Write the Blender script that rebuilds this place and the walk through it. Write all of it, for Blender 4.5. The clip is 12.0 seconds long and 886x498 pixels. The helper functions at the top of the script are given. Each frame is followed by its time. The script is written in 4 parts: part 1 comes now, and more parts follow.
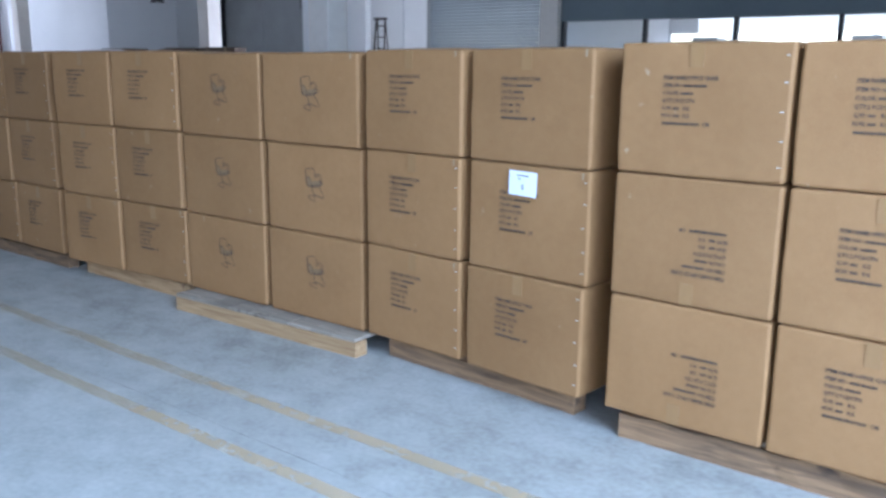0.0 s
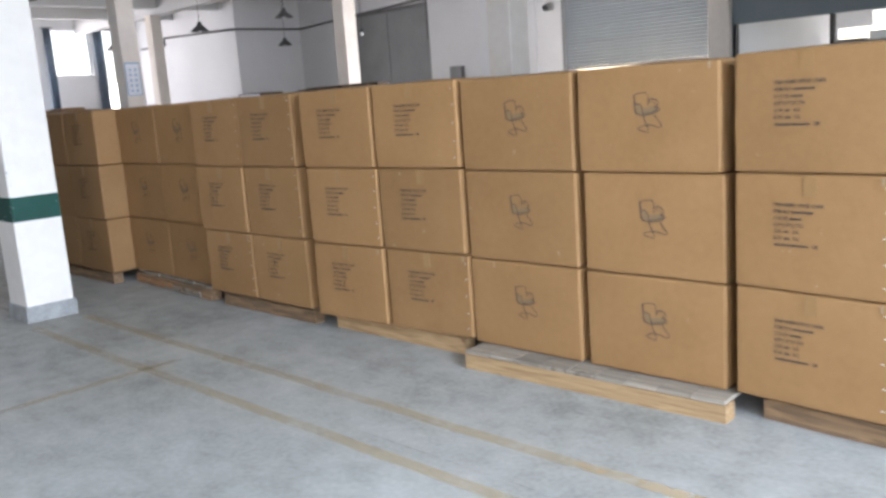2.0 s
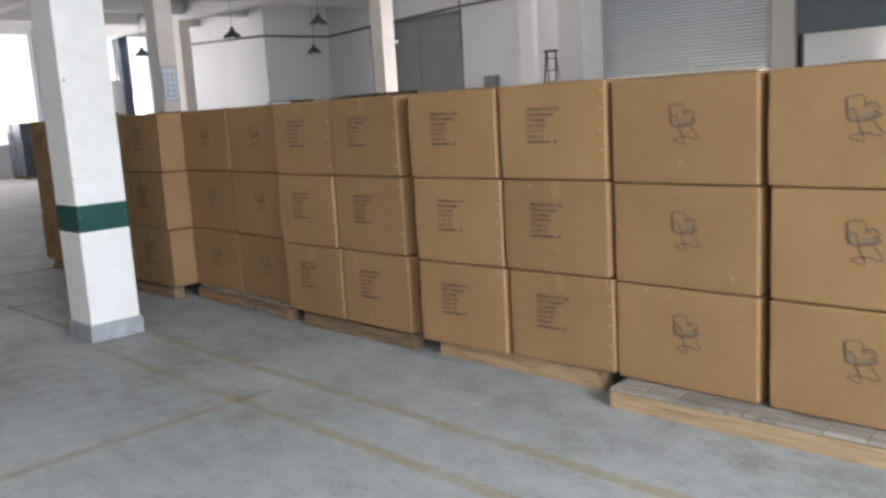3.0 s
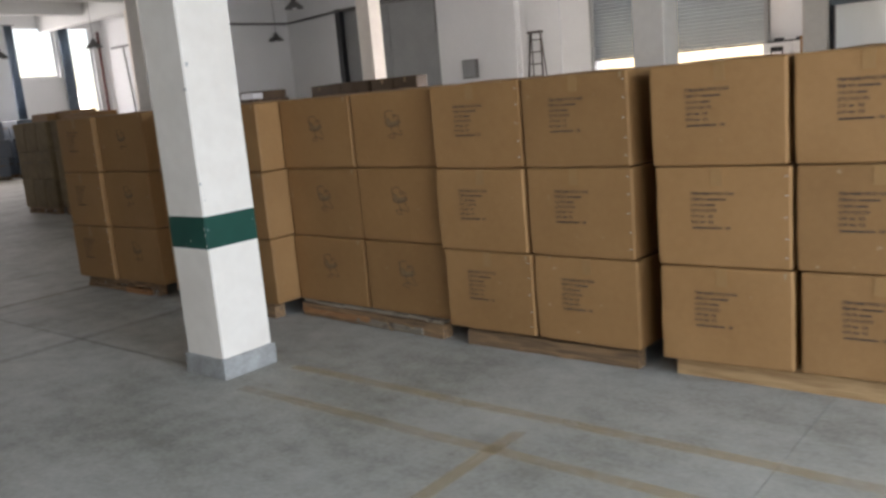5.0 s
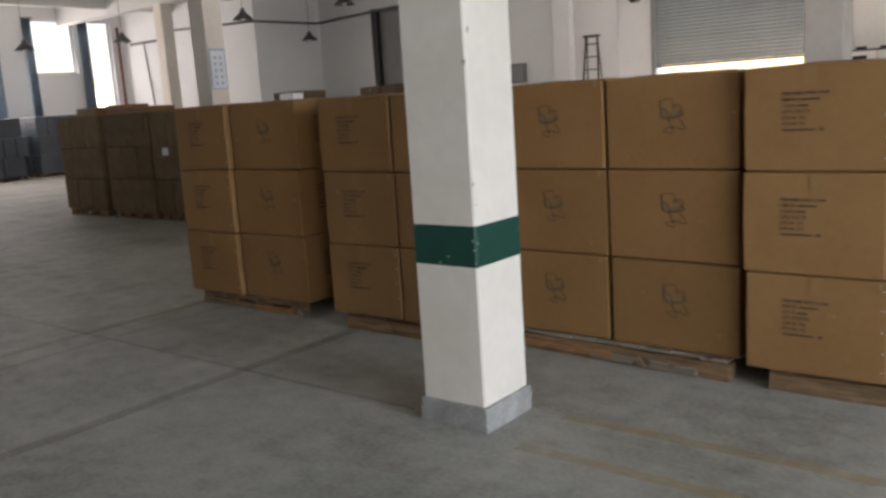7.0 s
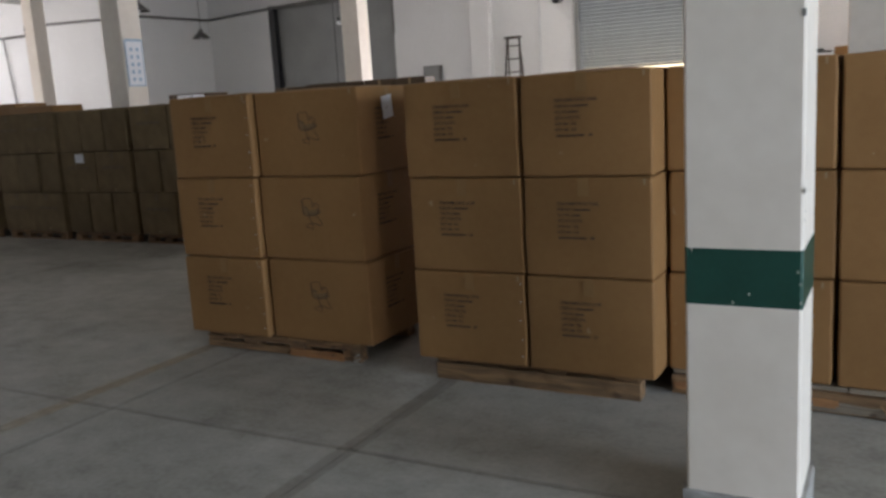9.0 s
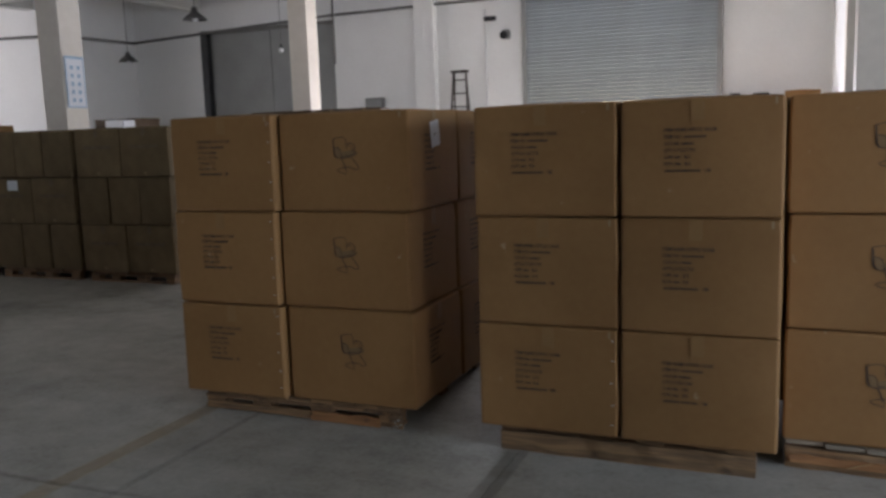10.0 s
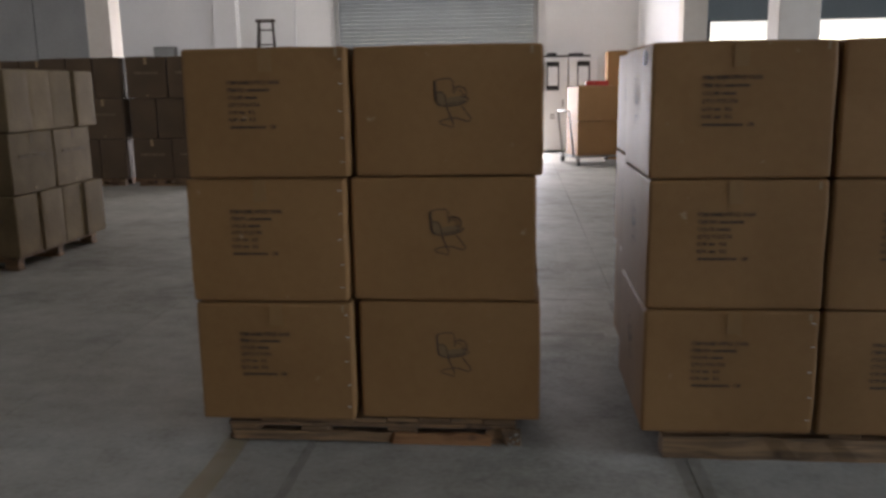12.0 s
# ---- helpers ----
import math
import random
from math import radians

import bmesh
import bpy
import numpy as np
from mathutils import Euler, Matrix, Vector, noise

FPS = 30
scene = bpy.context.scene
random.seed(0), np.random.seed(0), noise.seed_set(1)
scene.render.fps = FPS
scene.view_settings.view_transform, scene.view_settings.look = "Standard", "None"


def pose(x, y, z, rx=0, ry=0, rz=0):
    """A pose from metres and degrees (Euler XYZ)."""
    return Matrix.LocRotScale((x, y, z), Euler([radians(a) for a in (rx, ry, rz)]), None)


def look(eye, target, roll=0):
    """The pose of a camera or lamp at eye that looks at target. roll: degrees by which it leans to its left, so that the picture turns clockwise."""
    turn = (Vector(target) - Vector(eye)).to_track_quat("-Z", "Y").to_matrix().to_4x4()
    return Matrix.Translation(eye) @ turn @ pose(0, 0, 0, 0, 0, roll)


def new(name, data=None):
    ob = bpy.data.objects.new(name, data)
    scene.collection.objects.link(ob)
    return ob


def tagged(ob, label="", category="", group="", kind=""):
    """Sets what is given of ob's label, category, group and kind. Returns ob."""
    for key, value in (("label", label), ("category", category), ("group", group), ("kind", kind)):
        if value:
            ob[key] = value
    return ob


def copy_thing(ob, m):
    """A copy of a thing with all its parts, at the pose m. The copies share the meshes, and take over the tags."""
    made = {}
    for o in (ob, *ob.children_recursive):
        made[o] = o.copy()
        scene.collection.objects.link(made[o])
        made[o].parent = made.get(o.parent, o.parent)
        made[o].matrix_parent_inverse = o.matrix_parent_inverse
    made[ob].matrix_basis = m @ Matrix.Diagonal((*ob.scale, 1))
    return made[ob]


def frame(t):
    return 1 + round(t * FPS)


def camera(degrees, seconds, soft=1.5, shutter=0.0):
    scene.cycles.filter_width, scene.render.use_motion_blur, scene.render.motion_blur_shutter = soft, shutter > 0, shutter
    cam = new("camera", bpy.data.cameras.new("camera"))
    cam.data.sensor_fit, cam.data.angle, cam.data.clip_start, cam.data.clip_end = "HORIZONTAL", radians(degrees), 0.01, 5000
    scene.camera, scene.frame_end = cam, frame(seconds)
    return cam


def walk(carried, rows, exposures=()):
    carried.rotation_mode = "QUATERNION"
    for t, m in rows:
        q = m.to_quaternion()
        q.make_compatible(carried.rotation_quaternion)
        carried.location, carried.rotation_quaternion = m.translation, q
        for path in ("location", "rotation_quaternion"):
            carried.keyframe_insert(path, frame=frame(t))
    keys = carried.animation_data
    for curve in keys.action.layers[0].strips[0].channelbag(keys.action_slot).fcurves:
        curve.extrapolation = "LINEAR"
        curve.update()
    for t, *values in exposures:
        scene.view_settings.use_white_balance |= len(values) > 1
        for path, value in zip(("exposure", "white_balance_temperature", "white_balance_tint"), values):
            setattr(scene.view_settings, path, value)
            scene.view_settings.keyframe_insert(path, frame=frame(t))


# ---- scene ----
cam = camera(55.7, 12.0, soft=2.9, shutter=0.3)
PATH = [
    (0, (0.819, 0.116, 1.499), (-0.366, 1.671, 1.078), 0.6),
    (0.5, (0.538, -0.016, 1.533), (-0.620, 1.553, 1.088), -2.9),
    (1, (0.215, -0.047, 1.507), (-1.076, 1.411, 1.053), -2.5),
    (1.5, (-0.141, -0.060, 1.535), (-1.551, 1.301, 1.136), -4.0),
    (2, (-0.516, -0.126, 1.496), (-1.890, 1.282, 1.139), -4.0),
    (2.5, (-0.932, -0.159, 1.498), (-2.291, 1.257, 1.115), -4.1),
    (3, (-1.371, -0.193, 1.491), (-2.761, 1.206, 1.161), -3.3),
    (3.2, (-1.557, -0.221, 1.519), (-2.939, 1.182, 1.172), -3.3),
    (4.8, (-2.948, -0.562, 1.543), (-4.241, 0.926, 1.204), -4.7),
    (5, (-3.147, -0.650, 1.559), (-4.406, 0.860, 1.189), -5.0),
    (5.5, (-3.614, -0.692, 1.563), (-4.890, 0.814, 1.237), -5.9),
    (6, (-4.099, -0.768, 1.537), (-5.373, 0.747, 1.249), -4.5),
    (6.5, (-4.539, -0.852, 1.533), (-5.762, 0.692, 1.182), -3.5),
    (7, (-5.027, -0.833, 1.535), (-6.256, 0.706, 1.184), -3.7),
    (7.5, (-5.523, -0.819, 1.524), (-6.69, 0.767, 1.172), -3.6),
    (7.7, (-5.703, -0.836, 1.531), (-6.843, 0.769, 1.175), -3.5),
    (9.3, (-7.26, -0.535, 1.496), (-8.128, 1.227, 1.169), -3.9),
    (9.5, (-7.465, -0.474, 1.502), (-8.286, 1.324, 1.196), -3.9),
    (10, (-7.913, -0.386, 1.489), (-8.675, 1.441, 1.209), -1.9),
    (10.5, (-8.355, -0.285, 1.486), (-8.9, 1.602, 1.108), -2.0),
    (11, (-8.817, -0.144, 1.47), (-9.279, 1.771, 1.126), -0.7),
    (11.3, (-9.089, -0.101, 1.454), (-9.510, 1.823, 1.106), -0.5),
    (11.5, (-9.286, -0.049, 1.446), (-9.558, 1.895, 1.066), -0.9),
    (12, (-9.707, 0.062, 1.453), (-9.883, 2.017, 1.066), -0.9),
]
EXPOSURES = [(0.0, 0.78, 5300, 18), (1.0, 0.98, 5750, 19), (2.0, 1.22, 6600, 21), (3.0, 1.0, 6750, 20), (5.0, 0.83, 7150, 20), (6.5, 0.72, 7450, 21), (7.5, 0.7, 7500, 21), (9.5, 0.82, 6850, 19), (10.0, 0.71, 6750, 20), (10.5, 0.66, 6700, 21), (11.5, 0.64, 6700, 22), (12.0, 0.66, 6950, 21)]
walk(cam, [(t, look(eye, target, roll)) for t, eye, target, roll in PATH], EXPOSURES)

# ---- world and daylight ----
world = bpy.data.worlds.new("sky")
scene.world = world
world.use_nodes = True
wn = world.node_tree.nodes
sky = wn.new("ShaderNodeTexSky")
sky.sky_type = "NISHITA"
sky.sun_disc = False
sky.sun_elevation, sky.sun_rotation = radians(46), radians(349)
sky.dust_density = 0.6
world.node_tree.links.new(sky.outputs[0], wn["Background"].inputs[0])
wn["Background"].inputs[1].default_value = 0.15

sun = new("sun", bpy.data.lights.new("sun", "SUN"))
sun.data.energy, sun.data.angle, sun.data.color = 5.0, radians(2), (1.0, 0.96, 0.9)
sun.matrix_world = look((-8, 40, 42), (0, 0, 0))


def opening_light(name, eye, target, w, h, watts, colour=(0.86, 0.93, 1.0), spread=180):
    """Skylight at an opening of the hall, whether seen, inferred or added."""
    lamp = new(name, bpy.data.lights.new(name, "AREA"))
    lamp.data.shape, lamp.data.size, lamp.data.size_y = "RECTANGLE", w, h
    lamp.data.energy, lamp.data.color = watts, colour
    lamp.data.spread = radians(spread)
    lamp.matrix_world = look(eye, target)
    return lamp


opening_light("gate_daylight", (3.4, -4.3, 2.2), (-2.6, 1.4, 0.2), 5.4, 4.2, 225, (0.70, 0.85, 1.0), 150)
# added lamp at an unseen opening, brightens the floor by the first stacks
opening_light("added_floor_light", (3.4, 0.7, 2.6), (-0.6, 0.9, 0.0), 3.2, 3.4, 245, (0.60, 0.80, 1.0), 120)
opening_light("shutter_daylight", (-11.4, 18.55, 1.0), (-11.4, 14.5, -0.6), 4.0, 1.9, 450, (0.88, 0.93, 1.0))
opening_light("window_daylight", (-31.4, 11.0, 3.0), (-20, 12.0, 2.0), 8.0, 3.0, 170, (0.94, 0.97, 1.0))
# added lamp at the two unseen southern windows, brightens columns and back wall
opening_light("added_corner_light", (-31.4, 4.4, 2.9), (-14, 16.0, 2.0), 5.0, 3.2, 110, (0.94, 0.97, 1.0))
opening_light("office_daylight", (-1.5, 17.9, 2.0), (-1.5, 14, 1.6), 9.0, 1.8, 30, (0.95, 1.0, 0.94))


# ---- materials ----
def make(name):
    m = bpy.data.materials.new(name)
    m.use_nodes = True
    return m, m.node_tree.nodes, m.node_tree.links, m.node_tree.nodes["Principled BSDF"]


def surface(name, colour, dark=None, rough=0.7, metal=0.0, scale=3.0, fine=60.0, bump=0.15, spread=0.5, depth=0.004, per_object=0.0, spec=0.4):
    """Two scales of mottling between colour and dark, with a fine relief."""
    m, n, l, b = make(name)
    dark = dark or tuple(c * 0.75 for c in colour)
    co = n.new("ShaderNodeTexCoord")
    src = co.outputs["Object"]
    big, small = n.new("ShaderNodeTexNoise"), n.new("ShaderNodeTexNoise")
    big.inputs["Scale"].default_value, small.inputs["Scale"].default_value = scale, fine
    big.inputs["Detail"].default_value = 6
    for t in (big, small):
        l.new(src, t.inputs["Vector"])
    add = n.new("ShaderNodeMath")
    add.operation = "MULTIPLY_ADD"
    l.new(small.outputs[0], add.inputs[0])
    add.inputs[1].default_value = 0.45
    l.new(big.outputs[0], add.inputs[2])
    ramp = n.new("ShaderNodeValToRGB")
    ramp.color_ramp.elements[0].position, ramp.color_ramp.elements[1].position = 0.72 - spread / 2, 0.72 + spread / 2
    ramp.color_ramp.elements[0].color, ramp.color_ramp.elements[1].color = (*dark, 1), (*colour, 1)
    l.new(add.outputs[0], ramp.inputs[0])
    out = ramp.outputs[0]
    if per_object:
        info, hsv, mul = n.new("ShaderNodeObjectInfo"), n.new("ShaderNodeHueSaturation"), n.new("ShaderNodeMapRange")
        l.new(info.outputs["Random"], mul.inputs[0])
        mul.inputs[3].default_value, mul.inputs[4].default_value = 1 - per_object, 1 + per_object
        l.new(mul.outputs[0], hsv.inputs["Value"])
        l.new(out, hsv.inputs["Color"])
        out = hsv.outputs[0]
    l.new(out, b.inputs["Base Color"])
    b.inputs["Roughness"].default_value, b.inputs["Metallic"].default_value = rough, metal
    b.inputs["Specular IOR Level"].default_value = spec
    bm_ = n.new("ShaderNodeBump")
    bm_.inputs["Strength"].default_value, bm_.inputs["Distance"].default_value = bump, depth
    l.new(add.outputs[0], bm_.inputs["Height"])
    l.new(bm_.outputs[0], b.inputs["Normal"])
    return m


def worn(name, colour, rough, keep, scale):
    """Paint or dirt on the floor that has rubbed away in patches."""
    m, n, l, b = make(name)
    b.inputs["Base Color"].default_value, b.inputs["Roughness"].default_value = (*colour, 1), rough
    co, t, t2 = n.new("ShaderNodeTexCoord"), n.new("ShaderNodeTexNoise"), n.new("ShaderNodeTexNoise")
    t.inputs["Scale"].default_value, t2.inputs["Scale"].default_value = scale, scale * 9
    t.inputs["Detail"].default_value = t2.inputs["Detail"].default_value = 5
    l.new(co.outputs["Object"], t.inputs["Vector"])
    l.new(co.outputs["Object"], t2.inputs["Vector"])
    mix = n.new("ShaderNodeMath")
    mix.operation = "MULTIPLY"
    l.new(t.outputs[0], mix.inputs[0])
    l.new(t2.outputs[0], mix.inputs[1])
    r = n.new("ShaderNodeMapRange")
    r.inputs[1].default_value, r.inputs[2].default_value = 0.02, 0.25
    r.inputs[3].default_value, r.inputs[4].default_value = 0.0, keep
    l.new(mix.outputs[0], r.inputs[0])
    l.new(r.outputs[0], b.inputs["Alpha"])
    return m


def glass(name):
    m, n, l, b = make(name)
    b.inputs["Base Color"].default_value = (0.99, 1.0, 0.995, 1)
    b.inputs["Roughness"].default_value, b.inputs["Transmission Weight"].default_value, b.inputs["IOR"].default_value = 0.03, 1.0, 1.1
    return m


CARD_OLD = surface("film_wrapped_grey_brown_cardboard", (0.215, 0.150, 0.080), (0.125, 0.086, 0.045), 0.75, 0, 5, 60, 0.5, 0.7, 0.006, 0.15, 0.12)
CARD_DARK = surface("wrapped_cardboard", (0.12, 0.078, 0.046), (0.08, 0.052, 0.031), 0.6, 0, 3, 80, 0.25, 0.7, 0.004, 0.1, 0.2)
CARD_BLUE = surface("bluish_film_wrapped_cardboard", (0.10, 0.12, 0.15), (0.07, 0.085, 0.105), 0.4, 0, 3, 80, 0.3, 0.7, 0.004, 0.1, 0.5)
TAPE = surface("brown_packing_tape", (0.30, 0.165, 0.064), (0.265, 0.143, 0.054), 0.42, 0, 8, 60, 0.05)
CLEAR_TAPE = surface("clear_tape", (0.40, 0.29, 0.18), (0.30, 0.20, 0.11), 0.22, 0, 20, 120, 0.1)
DULL_TAPE = surface("dull_wrapped_tape", (0.20, 0.15, 0.10), (0.12, 0.085, 0.055), 0.85, 0, 20, 90, 0.1, 0.5, 0.002, 0.0, 0.08)
DRAW_INK = surface("drawn_line_print", (0.07, 0.047, 0.031), (0.115, 0.073, 0.043), 0.8, 0, 40, 300, 0.0)
INK = surface("black_print", (0.055, 0.04, 0.029), (0.1, 0.067, 0.042), 0.8, 0, 40, 300, 0.0)
GREY_INK = surface("grey_print", (0.20, 0.125, 0.062), (0.24, 0.145, 0.066), 0.7, 0, 30, 200, 0.0)
STAPLE = surface("staple_wire", (0.75, 0.74, 0.72), (0.6, 0.59, 0.57), 0.35, 0.6, 20, 90, 0.0)
PAPER = surface("white_paper", (0.82, 0.83, 0.86), (0.76, 0.77, 0.80), 0.7, 0, 6, 90, 0.05)


def concrete(name):
    """Trowelled floor: broad stains, wheel streaks along the aisle, fine speckle and uneven sheen."""
    m, n, l, b = make(name)
    co = n.new("ShaderNodeTexCoord")
    total = None
    for scale, detail, weight, stretch in ((0.4, 5, 0.8, (1, 1, 1)), (1.7, 10, 0.68, (0.9, 1.1, 1)), (7.0, 9, 0.62, (0.9, 1.1, 1)), (38.0, 6, 0.5, (1, 1, 1))):
        mp, t, mu = n.new("ShaderNodeMapping"), n.new("ShaderNodeTexNoise"), n.new("ShaderNodeMath")
        mp.inputs["Scale"].default_value = stretch
        t.inputs["Scale"].default_value, t.inputs["Detail"].default_value = scale, detail
        l.new(co.outputs["Object"], mp.inputs["Vector"])
        l.new(mp.outputs[0], t.inputs["Vector"])
        mu.operation = "MULTIPLY_ADD"
        l.new(t.outputs[0], mu.inputs[0])
        mu.inputs[1].default_value = weight
        mu.inputs[2].default_value = 0.0
        if total is not None:
            l.new(total, mu.inputs[2])
        total = mu.outputs[0]
    ramp = n.new("ShaderNodeValToRGB")
    e = ramp.color_ramp.elements
    e[0].position, e[0].color = 0.90 / 2, (0.20, 0.19, 0.158, 1)
    e[1].position, e[1].color = 1.70 / 2, (0.50, 0.488, 0.44, 1)
    mid = e.new(1.28 / 2)
    mid.color = (0.365, 0.353, 0.31, 1)
    half = n.new("ShaderNodeMath")
    half.operation = "MULTIPLY"
    l.new(total, half.inputs[0])
    half.inputs[1].default_value = 0.5
    l.new(half.outputs[0], ramp.inputs[0])
    l.new(ramp.outputs[0], b.inputs["Base Color"])
    rr_ = n.new("ShaderNodeMapRange")
    rr_.inputs[1].default_value, rr_.inputs[2].default_value, rr_.inputs[3].default_value, rr_.inputs[4].default_value = 0.35, 0.8, 0.78, 0.55
    l.new(half.outputs[0], rr_.inputs[0])
    l.new(rr_.outputs[0], b.inputs["Roughness"])
    b.inputs["Specular IOR Level"].default_value = 0.35
    bp = n.new("ShaderNodeBump")
    bp.inputs["Strength"].default_value, bp.inputs["Distance"].default_value = 0.15, 0.004
    l.new(total, bp.inputs["Height"])
    l.new(bp.outputs[0], b.inputs["Normal"])
    return m


def timber(name, colour, dark, knot):
    """Sawn wood with grain along the piece and a few knots."""
    m, n, l, b = make(name)
    co, info = n.new("ShaderNodeTexCoord"), n.new("ShaderNodeObjectInfo")
    mp, grain, kn = n.new("ShaderNodeMapping"), n.new("ShaderNodeTexNoise"), n.new("ShaderNodeTexNoise")
    mp.inputs["Scale"].default_value = (2.0, 22.0, 30.0)
    off = n.new("ShaderNodeVectorMath")
    off.operation = "ADD"
    l.new(co.outputs["Object"], off.inputs[0])
    l.new(info.outputs["Random"], off.inputs[1])
    l.new(off.outputs[0], mp.inputs["Vector"])
    l.new(mp.outputs[0], grain.inputs["Vector"])
    grain.inputs["Scale"].default_value, grain.inputs["Detail"].default_value, grain.inputs["Distortion"].default_value = 1.6, 6, 0.8
    l.new(off.outputs[0], kn.inputs["Vector"])
    kn.inputs["Scale"].default_value = 7.0
    kr = n.new("ShaderNodeMapRange")
    kr.inputs[1].default_value, kr.inputs[2].default_value = 0.64, 0.74
    l.new(kn.outputs[0], kr.inputs[0])
    ramp, mix = n.new("ShaderNodeValToRGB"), n.new("ShaderNodeMix")
    ramp.color_ramp.elements[0].position, ramp.color_ramp.elements[1].position = 0.35, 0.65
    ramp.color_ramp.elements[0].color, ramp.color_ramp.elements[1].color = (*dark, 1), (*colour, 1)
    l.new(grain.outputs[0], ramp.inputs[0])
    mix.data_type = "RGBA"
    l.new(kr.outputs[0], mix.inputs[0])
    l.new(ramp.outputs[0], mix.inputs[6])
    mix.inputs[7].default_value = (*knot, 1)
    hsv, val = n.new("ShaderNodeHueSaturation"), n.new("ShaderNodeMapRange")
    l.new(info.outputs["Random"], val.inputs[0])
    val.inputs[3].default_value, val.inputs[4].default_value = 0.8, 1.15
    l.new(val.outputs[0], hsv.inputs["Value"])
    l.new(mix.outputs[2], hsv.inputs["Color"])
    l.new(hsv.outputs[0], b.inputs["Base Color"])
    b.inputs["Roughness"].default_value = 0.8
    bp = n.new("ShaderNodeBump")
    bp.inputs["Strength"].default_value, bp.inputs["Distance"].default_value = 0.5, 0.004
    l.new(grain.outputs[0], bp.inputs["Height"])
    l.new(bp.outputs[0], b.inputs["Normal"])
    return m


def cardboard(name):
    """Kraft board: faint flutes, broad fading, pale rubbed flecks and small stains."""
    m, n, l, b = make(name)
    co, info = n.new("ShaderNodeTexCoord"), n.new("ShaderNodeObjectInfo")
    off = n.new("ShaderNodeVectorMath")
    off.operation = "MULTIPLY_ADD"
    off.inputs[1].default_value = (1, 1, 1)
    mul = n.new("ShaderNodeVectorMath")
    mul.operation = "SCALE"
    mul.inputs["Scale"].default_value = 9.0
    l.new(info.outputs["Random"], mul.inputs[0])
    l.new(co.outputs["Object"], off.inputs[0])
    l.new(mul.outputs[0], off.inputs[2])
    tex = []
    for scale, detail in ((2.2, 4), (26.0, 5), (220.0, 2), (17.0, 8)):
        t = n.new("ShaderNodeTexNoise")
        t.inputs["Scale"].default_value, t.inputs["Detail"].default_value = scale, detail
        l.new(off.outputs[0], t.inputs["Vector"])
        tex.append(t)
    wave = n.new("ShaderNodeTexWave")
    wave.bands_direction = "Z"
    wave.inputs["Scale"].default_value, wave.inputs["Distortion"].default_value = 42.0, 0.6
    l.new(co.outputs["Object"], wave.inputs["Vector"])
    s = None
    for t, w in ((tex[0], 0.55), (tex[1], 0.25), (tex[2], 0.30), (wave, 0.05)):
        mu = n.new("ShaderNodeMath")
        mu.operation = "MULTIPLY_ADD"
        l.new(t.outputs[1] if t is wave else t.outputs[0], mu.inputs[0])
        mu.inputs[1].default_value, mu.inputs[2].default_value = w, 0.0
        if s is not None:
            l.new(s, mu.inputs[2])
        s = mu.outputs[0]
    ramp = n.new("ShaderNodeValToRGB")
    ramp.color_ramp.elements[0].position, ramp.color_ramp.elements[1].position = 0.36, 0.76
    ramp.color_ramp.elements[0].color, ramp.color_ramp.elements[1].color = (0.245, 0.124, 0.045, 1), (0.318, 0.169, 0.066, 1)
    l.new(s, ramp.inputs[0])
    fleck, mix = n.new("ShaderNodeMapRange"), n.new("ShaderNodeMix")
    fleck.inputs[1].default_value, fleck.inputs[2].default_value, fleck.inputs[4].default_value = 0.71, 0.76, 0.5
    l.new(tex[3].outputs[0], fleck.inputs[0])
    mix.data_type = "RGBA"
    l.new(fleck.outputs[0], mix.inputs[0])
    l.new(ramp.outputs[0], mix.inputs[6])
    mix.inputs[7].default_value = (0.50, 0.38, 0.25, 1)
    hsv, val = n.new("ShaderNodeHueSaturation"), n.new("ShaderNodeMapRange")
    l.new(info.outputs["Random"], val.inputs[0])
    val.inputs[3].default_value, val.inputs[4].default_value = 0.93, 1.07
    l.new(val.outputs[0], hsv.inputs["Value"])
    l.new(mix.outputs[2], hsv.inputs["Color"])
    l.new(hsv.outputs[0], b.inputs["Base Color"])
    b.inputs["Roughness"].default_value, b.inputs["Specular IOR Level"].default_value = 0.62, 0.3
    bp = n.new("ShaderNodeBump")
    bp.inputs["Strength"].default_value, bp.inputs["Distance"].default_value = 0.2, 0.003
    l.new(s, bp.inputs["Height"])
    dent = n.new("ShaderNodeBump")
    dent.inputs["Strength"].default_value, dent.inputs["Distance"].default_value = 0.35, 0.03
    l.new(tex[0].outputs[0], dent.inputs["Height"])
    l.new(dent.outputs[0], bp.inputs["Normal"])
    l.new(bp.outputs[0], b.inputs["Normal"])
    return m


CARD = cardboard("cardboard")
PINE = timber("pale_pine", (0.46, 0.29, 0.14), (0.30, 0.17, 0.075), (0.17, 0.08, 0.035))
ORANGE_WOOD = timber("orange_brown_board", (0.40, 0.19, 0.075), (0.24, 0.11, 0.045), (0.09, 0.045, 0.025))
GREY_WOOD = timber("grey_weathered_board", (0.34, 0.28, 0.21), (0.21, 0.17, 0.125), (0.09, 0.06, 0.04))
WOOD = timber("weathered_pallet_wood", (0.31, 0.178, 0.085), (0.13, 0.078, 0.042), (0.05, 0.03, 0.02))
CONCRETE = concrete("concrete_floor")
JOINT = surface("dirty_floor_joint", (0.28, 0.25, 0.21), (0.2, 0.18, 0.15), 0.9, 0, 2, 30, 0.3)
GROUND = surface("outdoor_concrete", (0.55, 0.55, 0.53), (0.45, 0.45, 0.43), 0.85, 0, 0.5, 8, 0.1)
